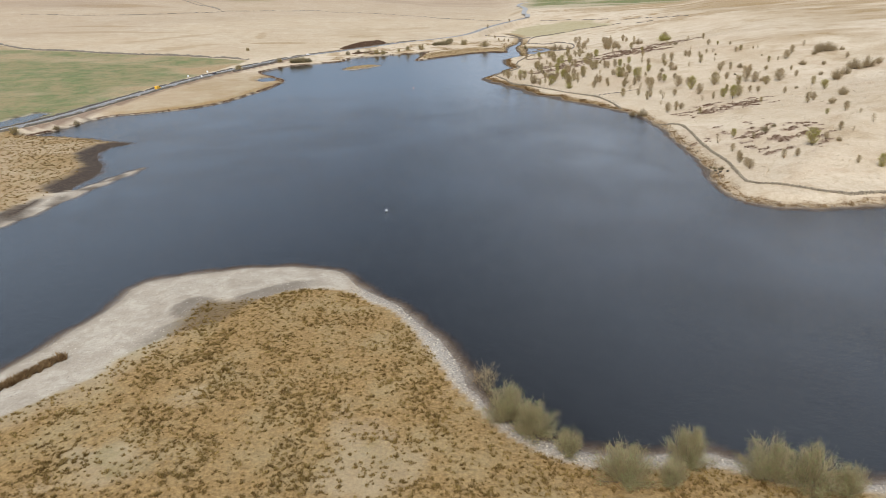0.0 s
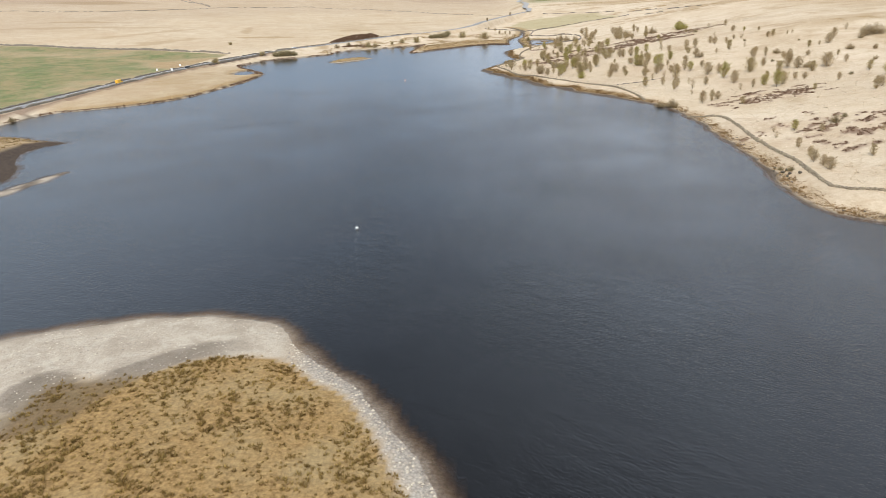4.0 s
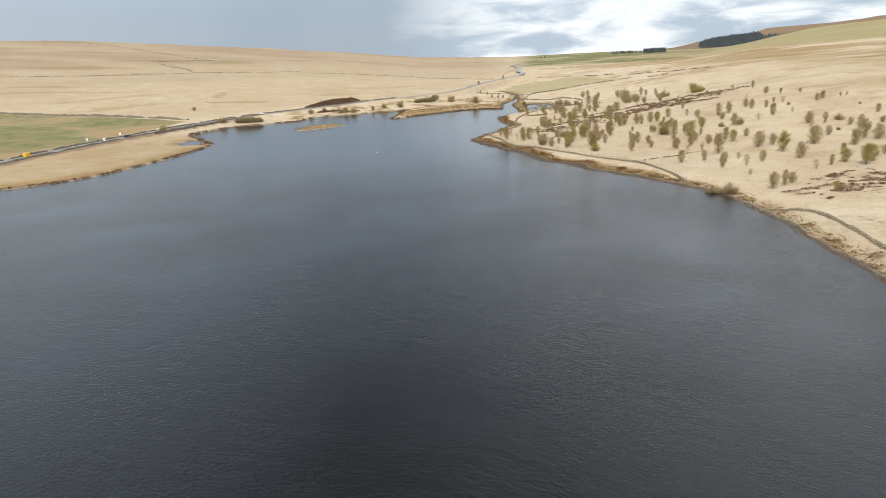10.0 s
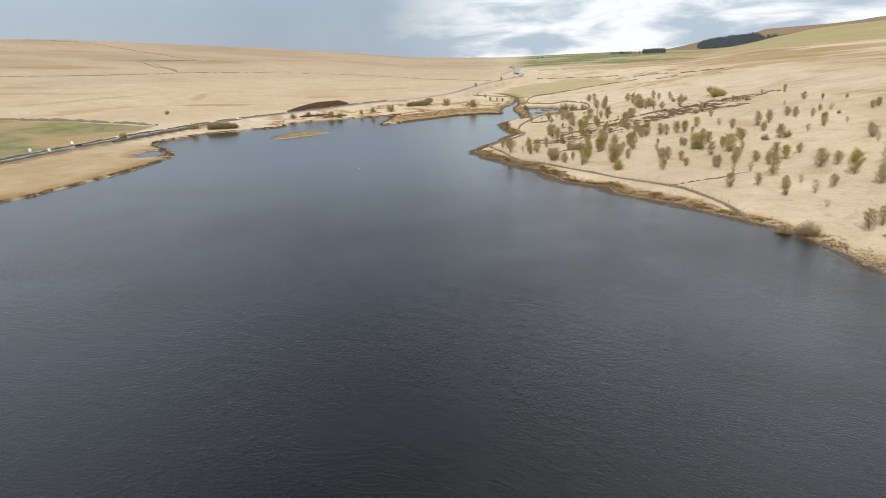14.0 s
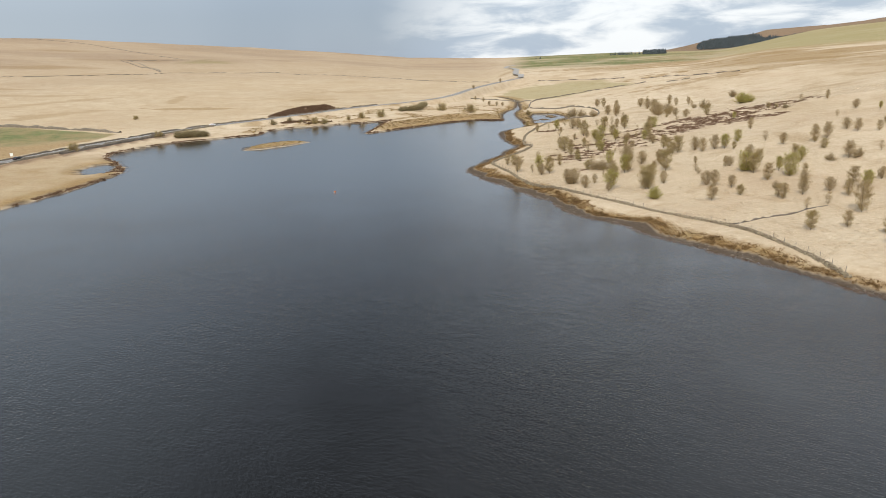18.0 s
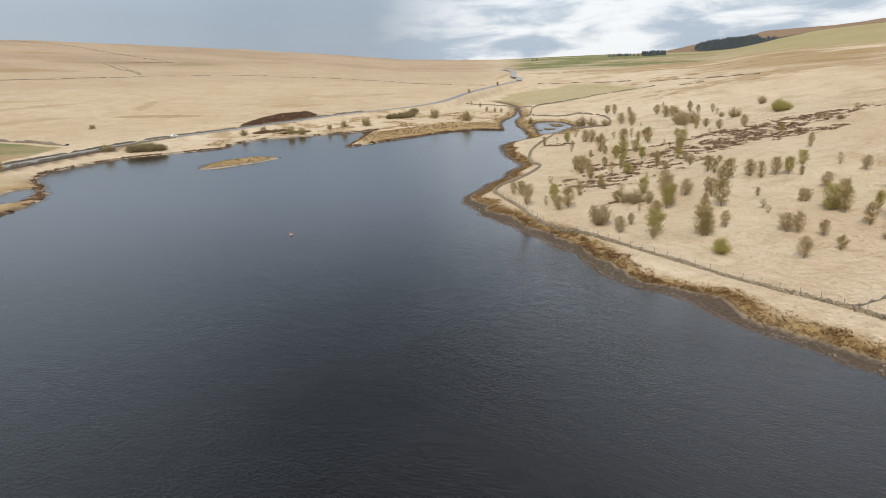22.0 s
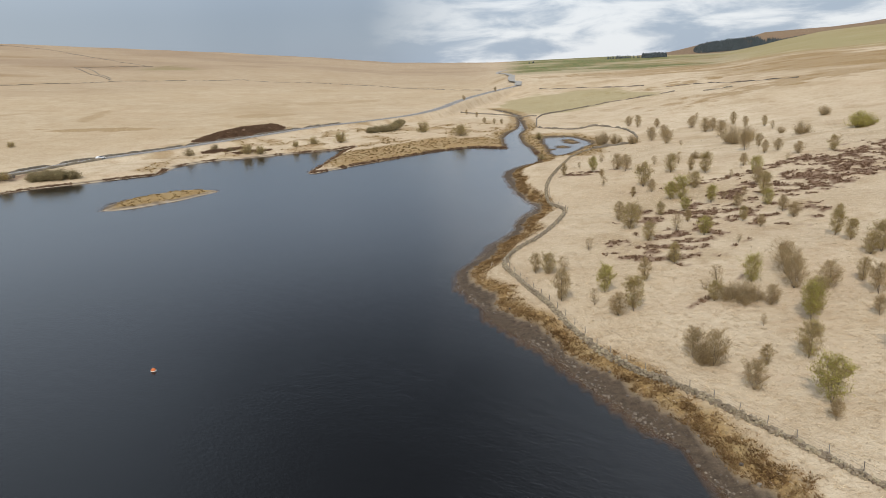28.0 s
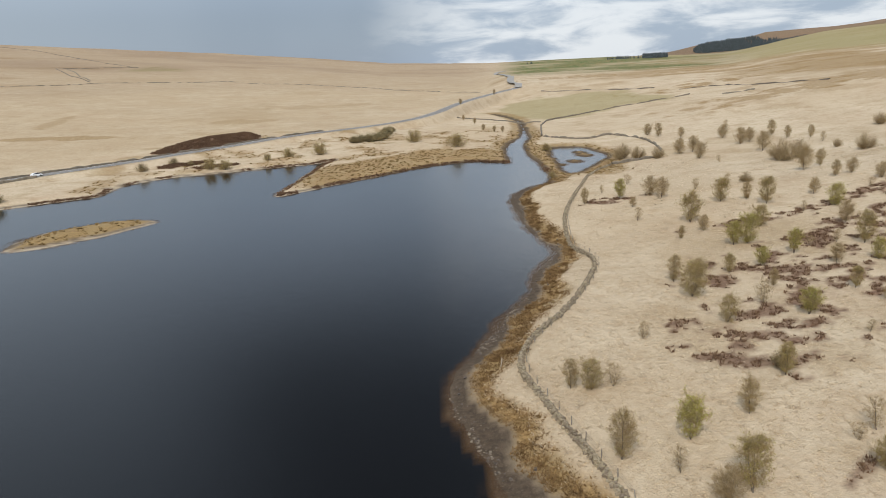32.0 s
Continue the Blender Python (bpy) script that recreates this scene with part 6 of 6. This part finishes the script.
def vehicle(name, where, paint, label, van=False):
    i = int(np.argmin((px - where[0]) ** 2 + (py - where[1]) ** 2))
    dx, dy = d[i]
    x0, y0 = px[i] + dy * 1.6, py[i] - dx * 1.6
    ob = thing(name, x0, y0, road_z[i] + 0.03, math.degrees(math.atan2(-dx, dy)), label=label, category="van" if van else "car")
    L_, H = (5.0, 2.3) if van else (4.2, 1.48)
    if van:
        pts = [(-2.5, 0.35), (-2.5, 2.15), (-2.35, 2.3), (1.0, 2.3), (1.35, 2.15), (1.85, 1.25), (2.45, 1.05), (2.5, 0.35)]
        win = [(1.05, 2.08), (1.32, 2.0), (1.72, 1.3), (0.5, 1.3), (0.5, 2.08)]
    else:
        pts = [(-2.1, 0.3), (-2.12, 0.9), (-1.75, 1.0), (-1.25, 1.42), (-0.2, 1.48), (0.45, 1.38), (1.1, 0.95), (2.0, 0.78), (2.1, 0.3)]
        win = [(-1.55, 1.0), (-1.15, 1.36), (-0.2, 1.41), (0.4, 1.31), (0.95, 0.98)]
    bm = bmesh.new()
    profile_body(bm, pts, 0.92 if van else 0.88)
    part("body", bm, paint, ob)
    half = (0.92 if van else 0.88)
    for s in (-1, 1):
        bm = bmesh.new()
        vs = [bm.verts.new((s * (half - 0.12 * max(0, (z - 0.9) / (H - 0.9)) + 0.006), yy, z)) for yy, z in win]
        g = bmesh.ops.extrude_face_region(bm, geom=[bm.faces.new(vs)])
        bmesh.ops.translate(bm, vec=(-s * 0.02, 0, 0), verts=[v for v in g["geom"] if isinstance(v, bmesh.types.BMVert)])
        part("side_window", bm, GLASS, ob)
    bm = bmesh.new()
    a, b = ((1.37, 2.1), (1.84, 1.28)) if van else ((0.48, 1.35), (1.08, 0.98))
    q = [bm.verts.new(p) for p in ((-0.7, a[0] + 0.03, a[1]), (0.7, a[0] + 0.03, a[1]), (0.76, b[0] + 0.03, b[1]), (-0.76, b[0] + 0.03, b[1]))]
    g = bmesh.ops.extrude_face_region(bm, geom=[bm.faces.new(q)])
    bmesh.ops.translate(bm, vec=(0, -0.02, -0.02), verts=[v for v in g["geom"] if isinstance(v, bmesh.types.BMVert)])
    part("windscreen", bm, GLASS, ob)
    for sx in (-1, 1):
        for yy in ((-1.55, 1.6) if van else (-1.3, 1.3)):
            bm = bmesh.new()
            cyl(bm, (sx * (half - 0.2), yy, 0.32), (sx * (half + 0.02), yy, 0.32), 0.32, 0.32, 16)
            w = part("tyre", bm, RUBBER, ob)
            bm = bmesh.new()
            cyl(bm, (sx * (half - 0.05), yy, 0.32), (sx * (half + 0.03), yy, 0.32), 0.20, 0.18, 12)
            part("rim", bm, ALLOY, w)
        bm = bmesh.new()
        box(bm, sx * 0.66, pts[-1][0] - 0.03, 0.68 if not van else 0.85, 0.3, 0.1, 0.14, 0.02)
        part("headlight", bm, LAMP_CLEAR, ob)
        bm = bmesh.new()
        box(bm, sx * 0.74, pts[0][0] + 0.02, 0.78, 0.2, 0.1, 0.2, 0.02)
        part("tail_light", bm, LAMP_RED, ob)


YELLOW_PAINT = varied("yellow_paint", (0.70, 0.36, 0.03), (0.82, 0.46, 0.05), 1.0, rough=0.35, bump=0, spec=0.5)
WHITE_PAINT = varied("white_paint", (0.72, 0.72, 0.72), (0.85, 0.85, 0.85), 1.0, rough=0.3, bump=0, spec=0.5)
BLACK_PAINT = varied("black_paint", (0.012, 0.013, 0.015), (0.03, 0.03, 0.033), 1.0, rough=0.3, bump=0, spec=0.5)
vehicle("van", (-201, 421), YELLOW_PAINT, "yellow panel van on the shore road", van=True)
vehicle("car", (-148, 640), WHITE_PAINT, "white hatchback car on the shore road")
vehicle("car", (-192, 500), BLACK_PAINT, "black hatchback car on the shore road")

# driftwood on the east shore
bm = bmesh.new()
cyl(bm, (0, 0, 0.08), (0.9, 2.6, 0.22), 0.07, 0.04, 7)
cyl(bm, (0.45, 1.3, 0.15), (1.0, 1.7, 0.45), 0.04, 0.02, 6)
stick = new("driftwood", mesh_of(bm, "driftwood", PEBBLE))
stick.matrix_world = pose(19.8, 455.6, height_at(19.8, 455.6), 0, 0, 10)
tagged(stick, "bleached driftwood branch on the muddy bank", "driftwood")
